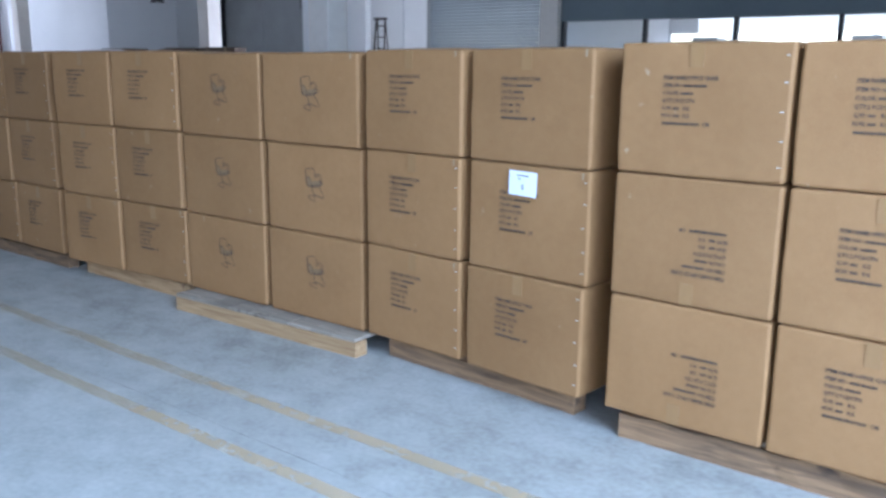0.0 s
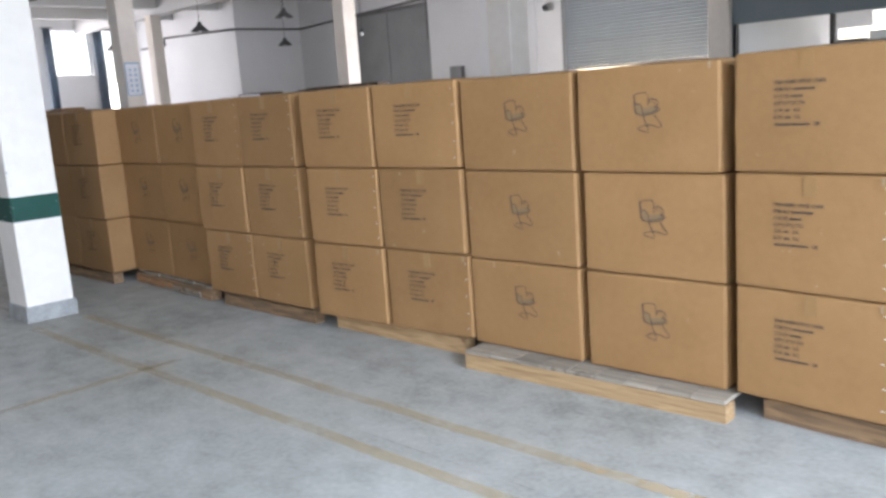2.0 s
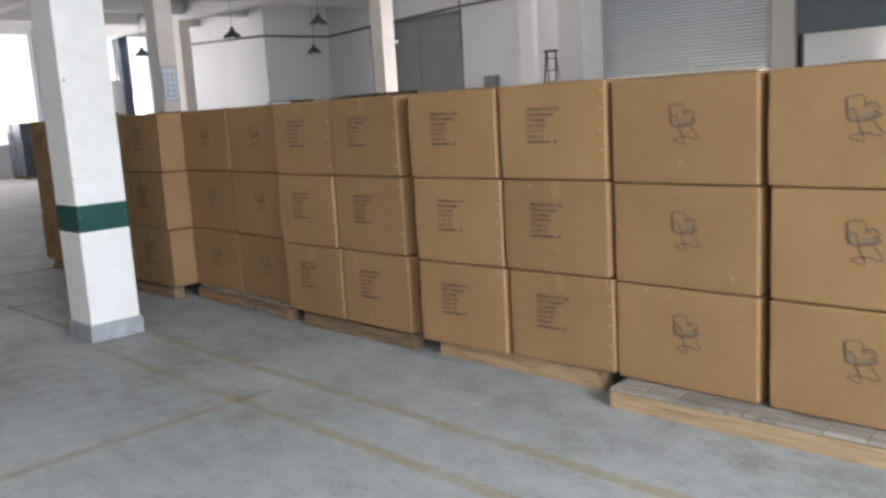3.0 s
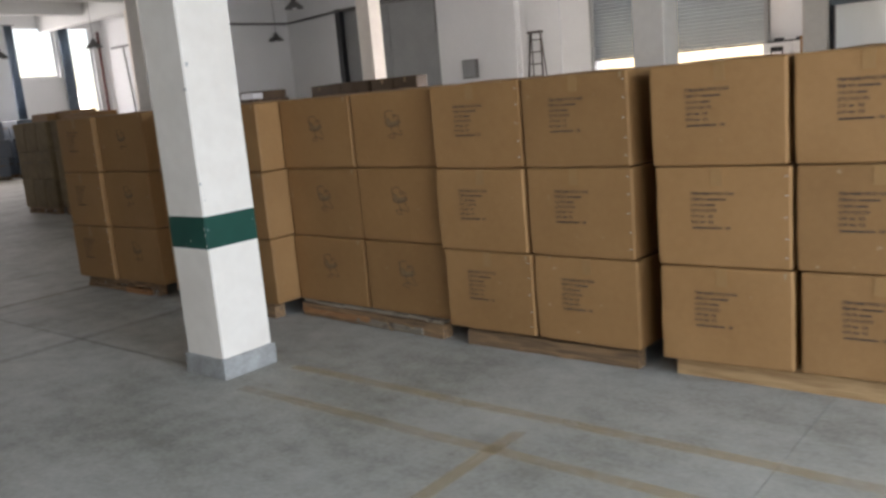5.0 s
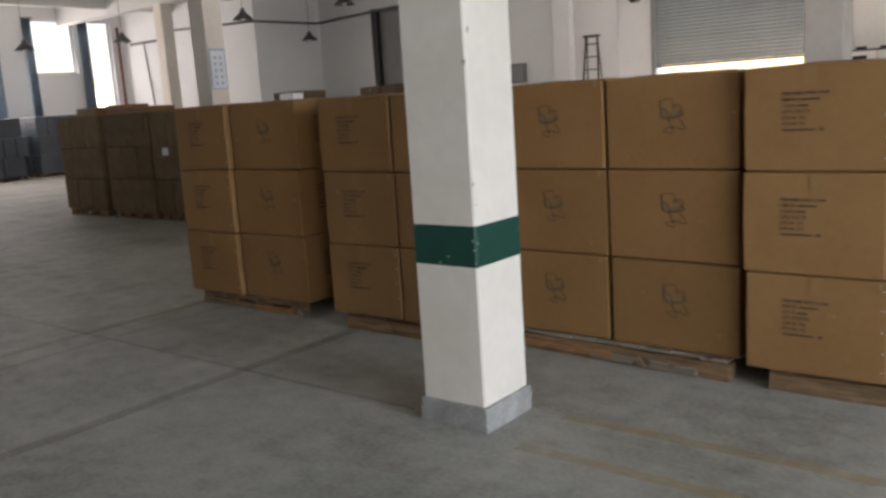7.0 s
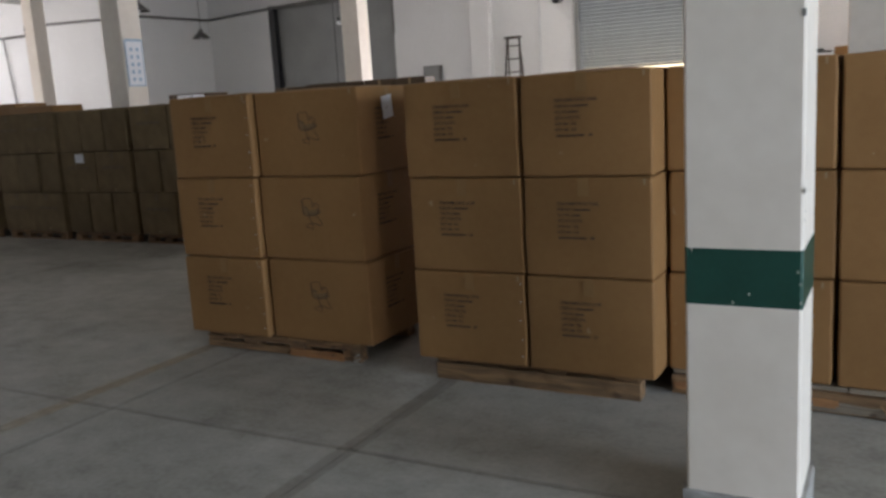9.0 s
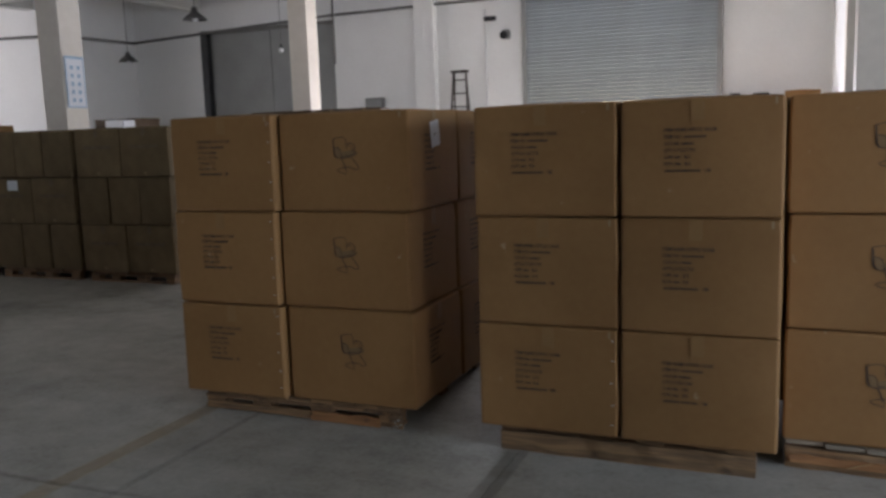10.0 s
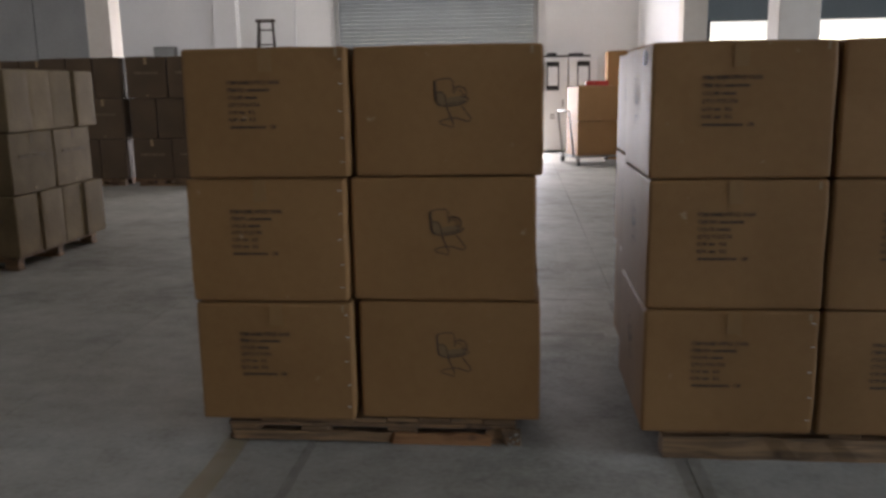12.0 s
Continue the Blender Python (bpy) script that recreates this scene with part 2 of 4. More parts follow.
PLASTER = surface("white_wall_plaster", (0.88, 0.88, 0.875), (0.79, 0.79, 0.785), 0.85, 0, 0.7, 18, 0.1, 0.9, 0.003)
CEILING = surface("ceiling_paint", (0.74, 0.74, 0.72), (0.64, 0.64, 0.62), 0.9, 0, 0.5, 14, 0.08, 0.9, 0.003)
COLUMN_WHITE = surface("column_white_paint", (0.85, 0.78, 0.69), (0.72, 0.645, 0.555), 0.6, 0, 2.6, 14, 0.2, 0.8, 0.003)
GREEN = surface("dark_green_paint", (0.012, 0.075, 0.055), (0.009, 0.055, 0.04), 0.35, 0, 6, 60, 0.08)
PLINTH = surface("grey_plinth_paint", (0.40, 0.395, 0.375), (0.17, 0.16, 0.14), 0.8, 0, 9, 45, 0.5, 0.9)
SLATE = surface("blue_grey_panel", (0.21, 0.25, 0.265), (0.175, 0.21, 0.225), 0.55, 0, 1.5, 30, 0.06)
STEEL = surface("galvanised_slat", (0.29, 0.32, 0.335), (0.24, 0.27, 0.285), 0.45, 0.25, 3, 40, 0.06, 0.6, 0.002, 0.04)
GREY_DOOR = surface("grey_steel_door", (0.32, 0.325, 0.32), (0.26, 0.265, 0.26), 0.6, 0.1, 1.5, 20, 0.06)
DARK = surface("dark_metal", (0.05, 0.052, 0.055), (0.03, 0.03, 0.032), 0.5, 0.4, 5, 50, 0.1)
PIPE = surface("grey_conduit", (0.24, 0.235, 0.23), (0.17, 0.165, 0.16), 0.6, 0.2, 5, 40, 0.1)
RUST = surface("red_brown_pipe", (0.16, 0.05, 0.04), (0.11, 0.04, 0.03), 0.6, 0, 5, 40, 0.1)
CURTAIN = surface("blue_grey_curtain", (0.30, 0.36, 0.42), (0.21, 0.26, 0.31), 0.9, 0, 5, 60, 0.2)
LADDER = surface("dark_wooden_ladder", (0.10, 0.085, 0.075), (0.06, 0.05, 0.045), 0.7, 0, 6, 40, 0.2)
ENAMEL = surface("white_enamel", (0.80, 0.81, 0.82), (0.74, 0.75, 0.76), 0.35, 0, 3, 40, 0.03)
RED = surface("red_plastic", (0.45, 0.04, 0.03), (0.35, 0.03, 0.025), 0.5, 0, 4, 40, 0.05)
BLUE_SIGN = surface("pale_blue_print", (0.35, 0.50, 0.62), (0.28, 0.42, 0.55), 0.5, 0, 6, 40, 0.02)
RUBBER = surface("black_rubber", (0.03, 0.03, 0.03), (0.02, 0.02, 0.02), 0.8, 0, 9, 60, 0.2)
GLASS = glass("window_glass")
FILM = surface("clear_wrapping_film", (0.40, 0.38, 0.34), (0.27, 0.25, 0.22), 0.2, 0, 20, 90, 0.3)
YELLOW = worn("worn_yellow_line", (0.68, 0.48, 0.25), 0.7, 0.46, 1.6)
YELLOW_FAINT = worn("faint_yellow_line", (0.62, 0.42, 0.19), 0.7, 0.34, 2.0)
DIRT = worn("dirt_on_floor", (0.19, 0.14, 0.09), 0.85, 0.22, 2.5)


# ---- mesh helpers ----
def box(bm, x0, x1, y0, y1, z0, z1):
    vs = [bm.verts.new((x, y, z)) for x in (x0, x1) for y in (y0, y1) for z in (z0, z1)]
    for a, b, c, d in ((0, 1, 3, 2), (4, 6, 7, 5), (0, 4, 5, 1), (2, 3, 7, 6), (0, 2, 6, 4), (1, 5, 7, 3)):
        bm.faces.new((vs[a], vs[b], vs[c], vs[d]))
    return vs


def soften(bm, width, segments=1):
    bmesh.ops.bevel(bm, geom=bm.edges[:], offset=width, segments=segments, affect="EDGES", profile=0.5)


def rod(bm, a, b, r, sides=10, r2=None):
    a, b = Vector(a), Vector(b)
    d = b - a
    m = Matrix.Translation((a + b) / 2) @ d.to_track_quat("Z", "Y").to_matrix().to_4x4()
    bmesh.ops.create_cone(bm, cap_ends=True, segments=sides, radius1=r, radius2=r if r2 is None else r2, depth=d.length, matrix=m)


def mesh_of(name, bm, material, smooth=False):
    bmesh.ops.recalc_face_normals(bm, faces=bm.faces[:])
    me = bpy.data.meshes.new(name)
    bm.to_mesh(me)
    bm.free()
    me.materials.append(material)
    for p in me.polygons:
        p.use_smooth = smooth
    return me


def thing(name, bm, material, label="", category="", group="", kind="", smooth=False):
    return tagged(new(name, mesh_of(name, bm, material, smooth)), label, category, group, kind)


def part(name, bm, material, parent, label="", smooth=False, m=None):
    ob = new(name, mesh_of(name, bm, material, smooth))
    ob.parent = parent
    if m is not None:
        ob.matrix_basis = m
    return tagged(ob, label)


def shared(name, me, parent, m, label=""):
    ob = new(name, me)
    ob.parent = parent
    ob.matrix_basis = m
    return tagged(ob, label)


def boxes(*dims, bevel=0.0):
    bm = bmesh.new()
    for d in dims:
        box(bm, *d)
    if bevel:
        soften(bm, bevel)
    return bm


# ---- the hall: floor, walls, ceiling ----
WEST, EAST, SOUTH, NORTH, TOP = -31.6, 3.5, -12.0, 18.3, 5.3

floor = thing("floor", boxes((WEST - 0.3, EAST + 0.3, SOUTH - 0.3, NORTH + 0.3, -0.3, -0.012)), JOINT, "grey concrete warehouse floor with joints and worn yellow lines", "floor", kind="structure")
xs = [WEST, -27.0, -21.0, -15.0, -12.03, -9.05, EAST]
ys = [SOUTH, 2.2, 5.64, 9.1, 12.5, NORTH]
for x0, x1 in zip(xs, xs[1:]):
    for y0, y1 in zip(ys, ys[1:]):
        g = 0.0022
        ends = (x0, -4.155, x1) if x1 == EAST and y0 == 2.2 else (x0, x1)
        for a, b in zip(ends, ends[1:]):
            part("slab", boxes((a + g, b - g, y0 + g, y1 - g, -0.2, 0.0)), CONCRETE, floor)


def stripe(name, x0, x1, y0, y1, z, material):
    """A thin painted or dirty strip on the floor, finely divided so that its edges waver."""
    bm = bmesh.new()
    n = max(2, int(max(x1 - x0, y1 - y0) / 0.12))
    along_x = x1 - x0 > y1 - y0
    rows_ = []
    for i in range(n + 1):
        f = i / n
        w = 0.012 * noise.noise((f * n * 0.3, x0, y0))
        if along_x:
            rows_.append((bm.verts.new((x0 + (x1 - x0) * f, y0 + w, z)), bm.verts.new((x0 + (x1 - x0) * f, y1 + w * 0.6, z))))
        else:
            rows_.append((bm.verts.new((x0 + w, y0 + (y1 - y0) * f, z)), bm.verts.new((x1 + w * 0.6, y0 + (y1 - y0) * f, z))))
    for a, b in zip(rows_, rows_[1:]):
        bm.faces.new((a[0], b[0], b[1], a[1]))
    return part(name, bm, material, floor)


stripe("yellow_line", -2.4, 3.0, 2.045, 2.115, 0.003, YELLOW)
stripe("yellow_line", -2.4, 3.0, 2.445, 2.515, 0.003, YELLOW)
stripe("yellow_line", -7.0, -2.4, 2.045, 2.115, 0.003, YELLOW_FAINT)
stripe("yellow_line", -7.0, -2.4, 2.445, 2.515, 0.003, YELLOW_FAINT)
stripe("yellow_line", -5.275, -5.205, -1.5, 2.3, 0.003, YELLOW_FAINT)
stripe("yellow_line", -10.92, -10.82, 0.0, 3.4, 0.003, YELLOW_FAINT)
stripe("dirty_strip", -10.57, -10.53, 0.4, 3.4, 0.004, DIRT)
stripe("dirty_strip", -9.10, -9.0, -2.0, 5.6, 0.004, DIRT)
stripe("dirty_strip", -12.5, -7.7, 2.185, 2.215, 0.005, DIRT)
stripe("dirty_strip", -9.6, -9.2, 4.78, 4.86, 0.003, DIRT)

ground = thing("ground", boxes((-400, 400, -400, 400, -0.6, -0.32)), GROUND, "pale concrete yard outside the hall", "ground", kind="structure")
part("yard_apron", boxes((-20, EAST + 14, NORTH + 0.31, NORTH + 30, -0.3, -0.02)), GROUND, ground)

wall_north = thing("wall_north", boxes((-24.7, -22.5, NORTH, NORTH + 0.3, 0, TOP), (-18.45, -13.5, NORTH, NORTH + 0.3, 0, TOP), (-22.5, -18.45, NORTH + 0.002, NORTH + 0.3, 4.3, TOP),
                                       (-13.5, -9.35, NORTH + 0.002, NORTH + 0.3, 4.35, TOP), (-9.35, -6.9, NORTH, NORTH + 0.3, 0, TOP), (-6.9, EAST, NORTH, NORTH + 0.3, 0, 1.0), (-6.9, EAST, NORTH, NORTH + 0.3, 2.3, TOP)),
                   PLASTER, "white plastered back wall with doors and pilasters", "wall", kind="structure")
part("pilaster", boxes((-16.18, -15.68, NORTH - 0.22, NORTH + 0.0, 0, TOP), bevel=0.01), PLASTER, wall_north)
wall_block = thing("wall_block", boxes((WEST, -24.7, 15.7, NORTH + 0.3, 0, TOP)), PLASTER, "white plastered corner room projecting into the hall", "wall", kind="structure")
wall_south = thing("wall_south", boxes((WEST, EAST, SOUTH - 0.3, SOUTH, 0, TOP)), PLASTER, "plain white side wall of the hall", "wall", kind="structure")
# unseen wall; its opening at y -1.0 to 2.4 is added for light
wall_east = thing("wall_east", boxes((EAST, EAST + 0.3, 2.4, NORTH, 0, TOP), (EAST, EAST + 0.3, -1.5, -1.0, 0, TOP), (EAST, EAST + 0.3, SOUTH, -7.1, 0, TOP), (EAST, EAST + 0.3, -7.1, -1.5, 4.65, TOP), (EAST, EAST + 0.3, -1.0, 2.4, 4.4, TOP)), PLASTER, "white end wall out of view with an inferred gate and an added opening", "wall", kind="structure")
# west wall with its high windows, the last two unseen and added for light: (y0, y1, z0, z1)
WINDOWS = [(9.3, 11.05, 1.1, 4.75), (12.55, 13.98, 3.13, 4.75), (14.4, 15.3, 1.2, 4.75), (5.2, 7.6, 1.1, 4.75), (1.6, 4.2, 1.1, 4.75)]
cuts = sorted(WINDOWS)
dims, y = [], SOUTH
for y0, y1, z0, z1 in cuts:
    dims += [(WEST - 0.3, WEST, y, y0, 0, TOP), (WEST - 0.3, WEST, y0, y1, 0, z0), (WEST - 0.3, WEST, y0, y1, z1, TOP)]
    y = y1
dims.append((WEST - 0.3, WEST, y, NORTH, 0, TOP))
wall_west = thing("wall_west", boxes(*dims), PLASTER, "white end wall with tall bright windows", "wall", kind="structure")

ceiling_bm = boxes((WEST, EAST, SOUTH, NORTH, TOP, TOP + 0.25))
for gy in (2.3, 8.0, 13.6):
    box(ceiling_bm, WEST, EAST, gy - 0.16, gy + 0.16, 4.62, TOP + 0.002)
gx = -7.2
for i in range(-4, 9):
    x = gx - 3.07 * i
    for y0, y1 in ((SOUTH, 2.14), (2.46, 7.84), (8.16, 13.44), (13.76, NORTH if x > -24 else 15.7)):
        box(ceiling_bm, x - 0.13, x + 0.13, y0, y1, 4.8, TOP + 0.003)
ceiling = thing("ceiling", ceiling_bm, CEILING, "pale concrete ceiling with deep beams", "ceiling", kind="structure")


# ---- columns ----
def column(x, y, w=0.36, top=4.63):
    c = tagged(new("column"), "square white concrete column with a dark green band and grey plinth", "column", "columns of the hall", "structure")
    c.location = (x, y, 0)
    h = w / 2
    part("shaft", boxes((-h, h, -h, h, 0.1, top), bevel=0.008), COLUMN_WHITE, c)
    part("band", boxes((-h - 0.0015, h + 0.0015, -h - 0.0015, h + 0.0015, 0.776, 0.977), bevel=0.008), GREEN, c, "dark green painted band")
    p = h + 0.017
    bm = bmesh.new()
    bmesh.ops.create_cube(bm, size=1.0)
    bmesh.ops.subdivide_edges(bm, edges=bm.edges[:], cuts=8, use_grid_fill=True)
    for v in bm.verts:
        rim = sum(abs(q) > 0.49 for q in v.co) >= 2
        k = 1 - (0.035 if rim else 0.008) * abs(noise.noise((v.co.x * 7 + x, v.co.y * 7 + y, v.co.z * 9))) * 2
        v.co = Vector((v.co.x * 2 * p * k, v.co.y * 2 * p * k, (v.co.z + 0.5) * 0.125 * (k if v.co.z > 0.4 else 1)))
    part("plinth", bm, PLINTH, c, "grey painted chipped plinth")
    return c


first = column(-7.385, 2.31)
chip_bm = bmesh.new()
rnd = random.Random(5)
for i in range(11):
    z = rnd.uniform(0.15, 2.6)
    u = rnd.choice((-1, 1)) * rnd.uniform(0.15, 0.178)
    r = rnd.uniform(0.002, 0.006)
    if rnd.random() < 0.5:
        box(chip_bm, 0.1805, 0.1822, u - r, u + r, z, z + r * rnd.uniform(1, 4))
    else:
        box(chip_bm, u - r, u + r, -0.1822, -0.1805, z, z + r * rnd.uniform(1, 4))
part("chip", chip_bm, PLINTH, first, "small chips in the paint")
scr_bm = bmesh.new()
for u, z in ((0.165, 0.9), (0.172, 0.86), (-0.16, 0.96), (0.02, 0.82), (-0.03, 0.79), (0.174, 0.8)):
    box(scr_bm, u, u + 0.004, -0.1835, -0.182, z, z + 0.009)
part("scratch", scr_bm, COLUMN_WHITE, first, "pale scratches on the green band")
for x, y in ((-7.22, 8.15), (-7.03, 13.6), (-16.4, 7.75), (-25.9, 13.5)):
    column(x, y)
column(-16.17, 13.14, 0.38, 5.29)


# notice on the far column
notice = thing("notice_board", boxes((-0.01, 0.01, -0.15, 0.15, 0, 0.63), bevel=0.003), PAPER, "white notice sheet with a pale blue border on a column", "notice")
notice.location = (-16.205, 7.74, 1.92)
part("border", boxes((0.011, 0.013, -0.15, -0.135, 0, 0.63), (0.011, 0.013, 0.135, 0.15, 0, 0.63), (0.011, 0.013, -0.134, 0.134, 0, 0.015), (0.011, 0.013, -0.134, 0.134, 0.6, 0.63)), BLUE_SIGN, notice)
for i in range(5):
    for u in (-0.075, 0.03):
        part("printed_mark", boxes((0.011, 0.013, u, u + 0.045, 0.07 + i * 0.1, 0.115 + i * 0.1)), BLUE_SIGN, notice)


# ---- back wall: roller shutter, grey doors, ladder and fittings ----
shutter = tagged(new("roller_shutter"), "grey steel roller shutter, half raised over a bright doorway", "shutter", kind="structure")
shutter.location = (-11.425, NORTH - 0.06, 0)
slat_bm = bmesh.new()
prof = [(0.0, 0.0), (-0.016, 0.012), (-0.02, 0.04), (-0.016, 0.068), (0.0, 0.078)]
cols = [[slat_bm.verts.new((x, y, z)) for y, z in prof] + [slat_bm.verts.new((x, 0.006, z)) for z in (0.078, 0.0)] for x in (-2.06, 2.06)]
k = len(cols[0])
for i in range(k):
    slat_bm.faces.new((cols[0][i], cols[1][i], cols[1][(i + 1) % k], cols[0][(i + 1) % k]))
for c in cols:
    slat_bm.faces.new(c)
slat_me = mesh_of("slat", slat_bm, STEEL)
for i in range(31):
    shared("slat", slat_me, shutter, pose(0, 0.012 * math.sin(i * 0.9) * 0.3, 2.0 + i * 0.08))
part("bottom_bar", boxes((-2.06, 2.06, -0.025, 0.02, 1.94, 1.995), bevel=0.004), PIPE, shutter)
for s in (-1, 1):
    part("guide_rail", boxes((s * 2.1 - 0.05, s * 2.1 + 0.05, -0.05, 0.055, 0, 4.4), bevel=0.004), GREY_DOOR, shutter)
part("drum_cover", boxes((-2.2, 2.2, -0.28, 0.055, 4.42, 4.9), bevel=0.01), GREY_DOOR, shutter)

door_bay = tagged(new("grey_double_door"), "large closed grey steel double door in a deep recess", "door", kind="structure")
door_bay.location = (-20.475, NORTH, 0)
for x0, x1 in ((-1.81, 0.06), (0.08, 1.995)):
    leaf = part("door_leaf", boxes((x0, x1, 0.16, 0.22, 0.02, 4.2), bevel=0.005), GREY_DOOR, door_bay)
    part("rail", boxes((x0 + 0.05, x1 - 0.05, 0.145, 0.159, 2.1, 2.2), bevel=0.003), GREY_DOOR, leaf)
part("frame", boxes((-2.02, -1.82, 0.003, 0.24, 0, 4.29), bevel=0.005), DARK, door_bay, "dark steel door post")
part("frame", boxes((2.0, 2.02, 0.1, 0.24, 0, 4.29)), PIPE, door_bay)
part("lintel", boxes((-1.81, 1.995, 0.1, 0.24, 4.205, 4.29)), PIPE, door_bay)
part("backing", boxes((-2.02, 2.02, 0.25, 0.3, 0, 4.3)), PIPE, door_bay)


def ladder():
    lad = tagged(new("step_ladder"), "dark wooden step ladder leaning by the back wall", "ladder")
    lad.location = (-15.0, NORTH - 0.45, 0)
    for s in (-1, 1):
        bm = bmesh.new()
        rod(bm, (s * 0.30, -0.12, 0), (s * 0.15, 0.10, 2.8), 0.028, 6)
        part("stile", bm, LADDER, lad)
    for i in range(9):
        f = (i + 0.7) / 9.3
        w, y, z = 0.30 - 0.15 * f, -0.12 + 0.22 * f, 2.8 * f
        part("rung", boxes((-w, w, y - 0.03, y + 0.03, z - 0.014, z + 0.014), bevel=0.003), LADDER, lad)
    part("cap", boxes((-0.2, 0.2, 0.03, 0.16, 2.78, 2.84), bevel=0.006), LADDER, lad)
    for s in (-1, 1):
        bm = bmesh.new()
        rod(bm, (s * 0.28, 0.36, 0), (s * 0.14, 0.13, 2.78), 0.02, 6)
        part("rear_leg", bm, LADDER, lad)


ladder()
panel = thing("switch_box", boxes((-0.24, 0.24, -0.14, 0, 0, 0.5), bevel=0.012), PIPE, "grey metal switch box on the white wall", "switch box")
panel.location = (-17.34, NORTH, 1.83)
part("lid", boxes((-0.21, 0.21, -0.155, -0.142, 0.03, 0.47), bevel=0.006), GREY_DOOR, panel)
alarm = thing("security_camera", boxes((-0.16, 0.12, -0.3, -0.2, 0, 0.10), bevel=0.02), DARK, "small dark camera on a wall bracket", "camera")
alarm.location = (-14.25, NORTH, 3.9)
ab = bmesh.new()
rod(ab, (0, -0.25, 0.05), (0, 0, 0.05), 0.02, 8)
part("bracket", ab, PIPE, alarm)
horn = thing("wall_siren", boxes((-0.09, 0.09, -0.16, 0, 0, 0.2), bevel=0.03), PIPE, "small grey siren on the white wall", "siren")
horn.location = (-13.95, NORTH, 3.5)
hb = bmesh.new()
rod(hb, (0, -0.16, 0.1), (0, -0.28, 0.06), 0.03, 10, 0.09)
part("horn", hb, DARK, horn)


def conduit(points, r=0.035, material=PIPE, label="grey conduit along the wall"):
    c = bmesh.new()
    for a, b in zip(points, points[1:]):
        rod(c, a, b, r, 8)
    return thing("conduit", c, material, label, "conduit", kind="structure", smooth=True)


conduit([(-24.65, 18.2, 4.12), (-18.3, 18.2, 4.38), (-13.6, 18.2, 4.42)], 0.035)
conduit([(-24.62, 15.62, 4.1), (-24.62, 18.2, 4.12)], 0.035)
conduit([(-31.0, 15.62, 4.0), (-29.2, 15.62, 4.0), (-29.2, 15.62, 4.25), (-24.6, 15.62, 4.1)], 0.035)
conduit([(-31.45, 15.45, 0.0), (-31.45, 15.45, 4.6)], 0.05, RUST, "red brown pipe in the corner by a window")
conduit([(-18.35, 18.14, 3.2), (-18.35, 18.14, 5.2)], 0.025)
conduit([(-14.45, 18.26, 0.3), (-14.45, 18.26, 4.2)], 0.02, ENAMEL, "white conduit on the white wall")
conduit([(-29.9, 15.66, 0.2), (-30.3, 15.66, 4.0)], 0.02, PIPE)


conduit([(-19.5 + 0.6 * i, 14.9, 4.55 + 0.16 * ((i - 5) / 5) ** 2) for i in range(11)], 0.014, ENAMEL, "white cable sagging under the ceiling beams")


# white cabinets by the shutter
def cabinet(x):
    c = tagged(new("metal_cabinet"), "white metal cabinet with a framed notice on its door", "cabinet", "cabinets beside the shutter")
    c.location = (x, NORTH - 0.5, 0)
    part("body", boxes((-0.3, 0.3, 0, 0.45, 0.05, 1.95), bevel=0.008), ENAMEL, c)
    d = part("door", boxes((-0.285, 0.285, -0.022, -0.002, 0.08, 1.92), bevel=0.005), ENAMEL, c)
    part("frame", boxes((-0.13, 0.13, -0.03, -0.023, 1.28, 1.86), bevel=0.003), DARK, d, "dark frame")
    part("sheet", boxes((-0.1, 0.1, -0.036, -0.031, 1.38, 1.76)), PAPER, d)
    part("handle", boxes((0.2, 0.22, -0.04, -0.023, 0.95, 1.1), bevel=0.003), DARK, d)
    for i in range(4):
        part("vent_slot", boxes((-0.05, 0.05, -0.026, -0.0225, 0.7 + i * 0.03, 0.71 + i * 0.03)), DARK, d)
    part("base", boxes((-0.28, 0.28, 0.03, 0.42, 0, 0.049)), DARK, c)


cabinet(-8.98)
cabinet(-8.36)
rack = thing("tool_bar", boxes((-0.55, 0.5, -0.03, 0.03, 0, 0.04), (-0.4, -0.2, -0.03, 0.03, 0.041, 0.09), (0.05, 0.35, -0.03, 0.03, 0.041, 0.08), bevel=0.006), DARK, "dark metal bars lying on the cabinets", "bar")
rack.location = (-8.7, NORTH - 0.3, 1.951)


# ---- glazed office along the column row ----
office = tagged(new("office_partition"), "glazed office partition with a blue grey upper panel", "partition", kind="structure")
office.location = (0, 13.6, 0)
part("upper_panel", boxes((-6.84, EAST, -0.06, 0.06, 2.33, 4.62)), SLATE, office, "blue grey panel above the glazing")
part("lower_panel", boxes((-6.84, EAST, -0.05, 0.05, 0, 0.9)), ENAMEL, office)
mull = [-6.81, -5.27, -3.76, -2.24, -0.7, 0.8, 2.3, 3.45]
for x in mull:
    part("mullion", boxes((x - 0.03, x + 0.03, -0.055, 0.055, 0.9, 2.33), bevel=0.004), DARK, office)
for a, b in zip(mull, mull[1:]):
    p = part("pane", boxes((a + 0.03, b - 0.03, -0.004, 0.004, 0.92, 2.31)), GLASS, office)
    p.visible_shadow = False
part("side_wall", boxes((-7.2, -6.84, 0.19, NORTH - 13.6, 0, TOP)), PLASTER, office, "white plastered side wall of the office")
part("inner_ceiling", boxes((-6.83, EAST, 0.07, NORTH - 13.6, 2.9, 2.98)), CEILING, office)
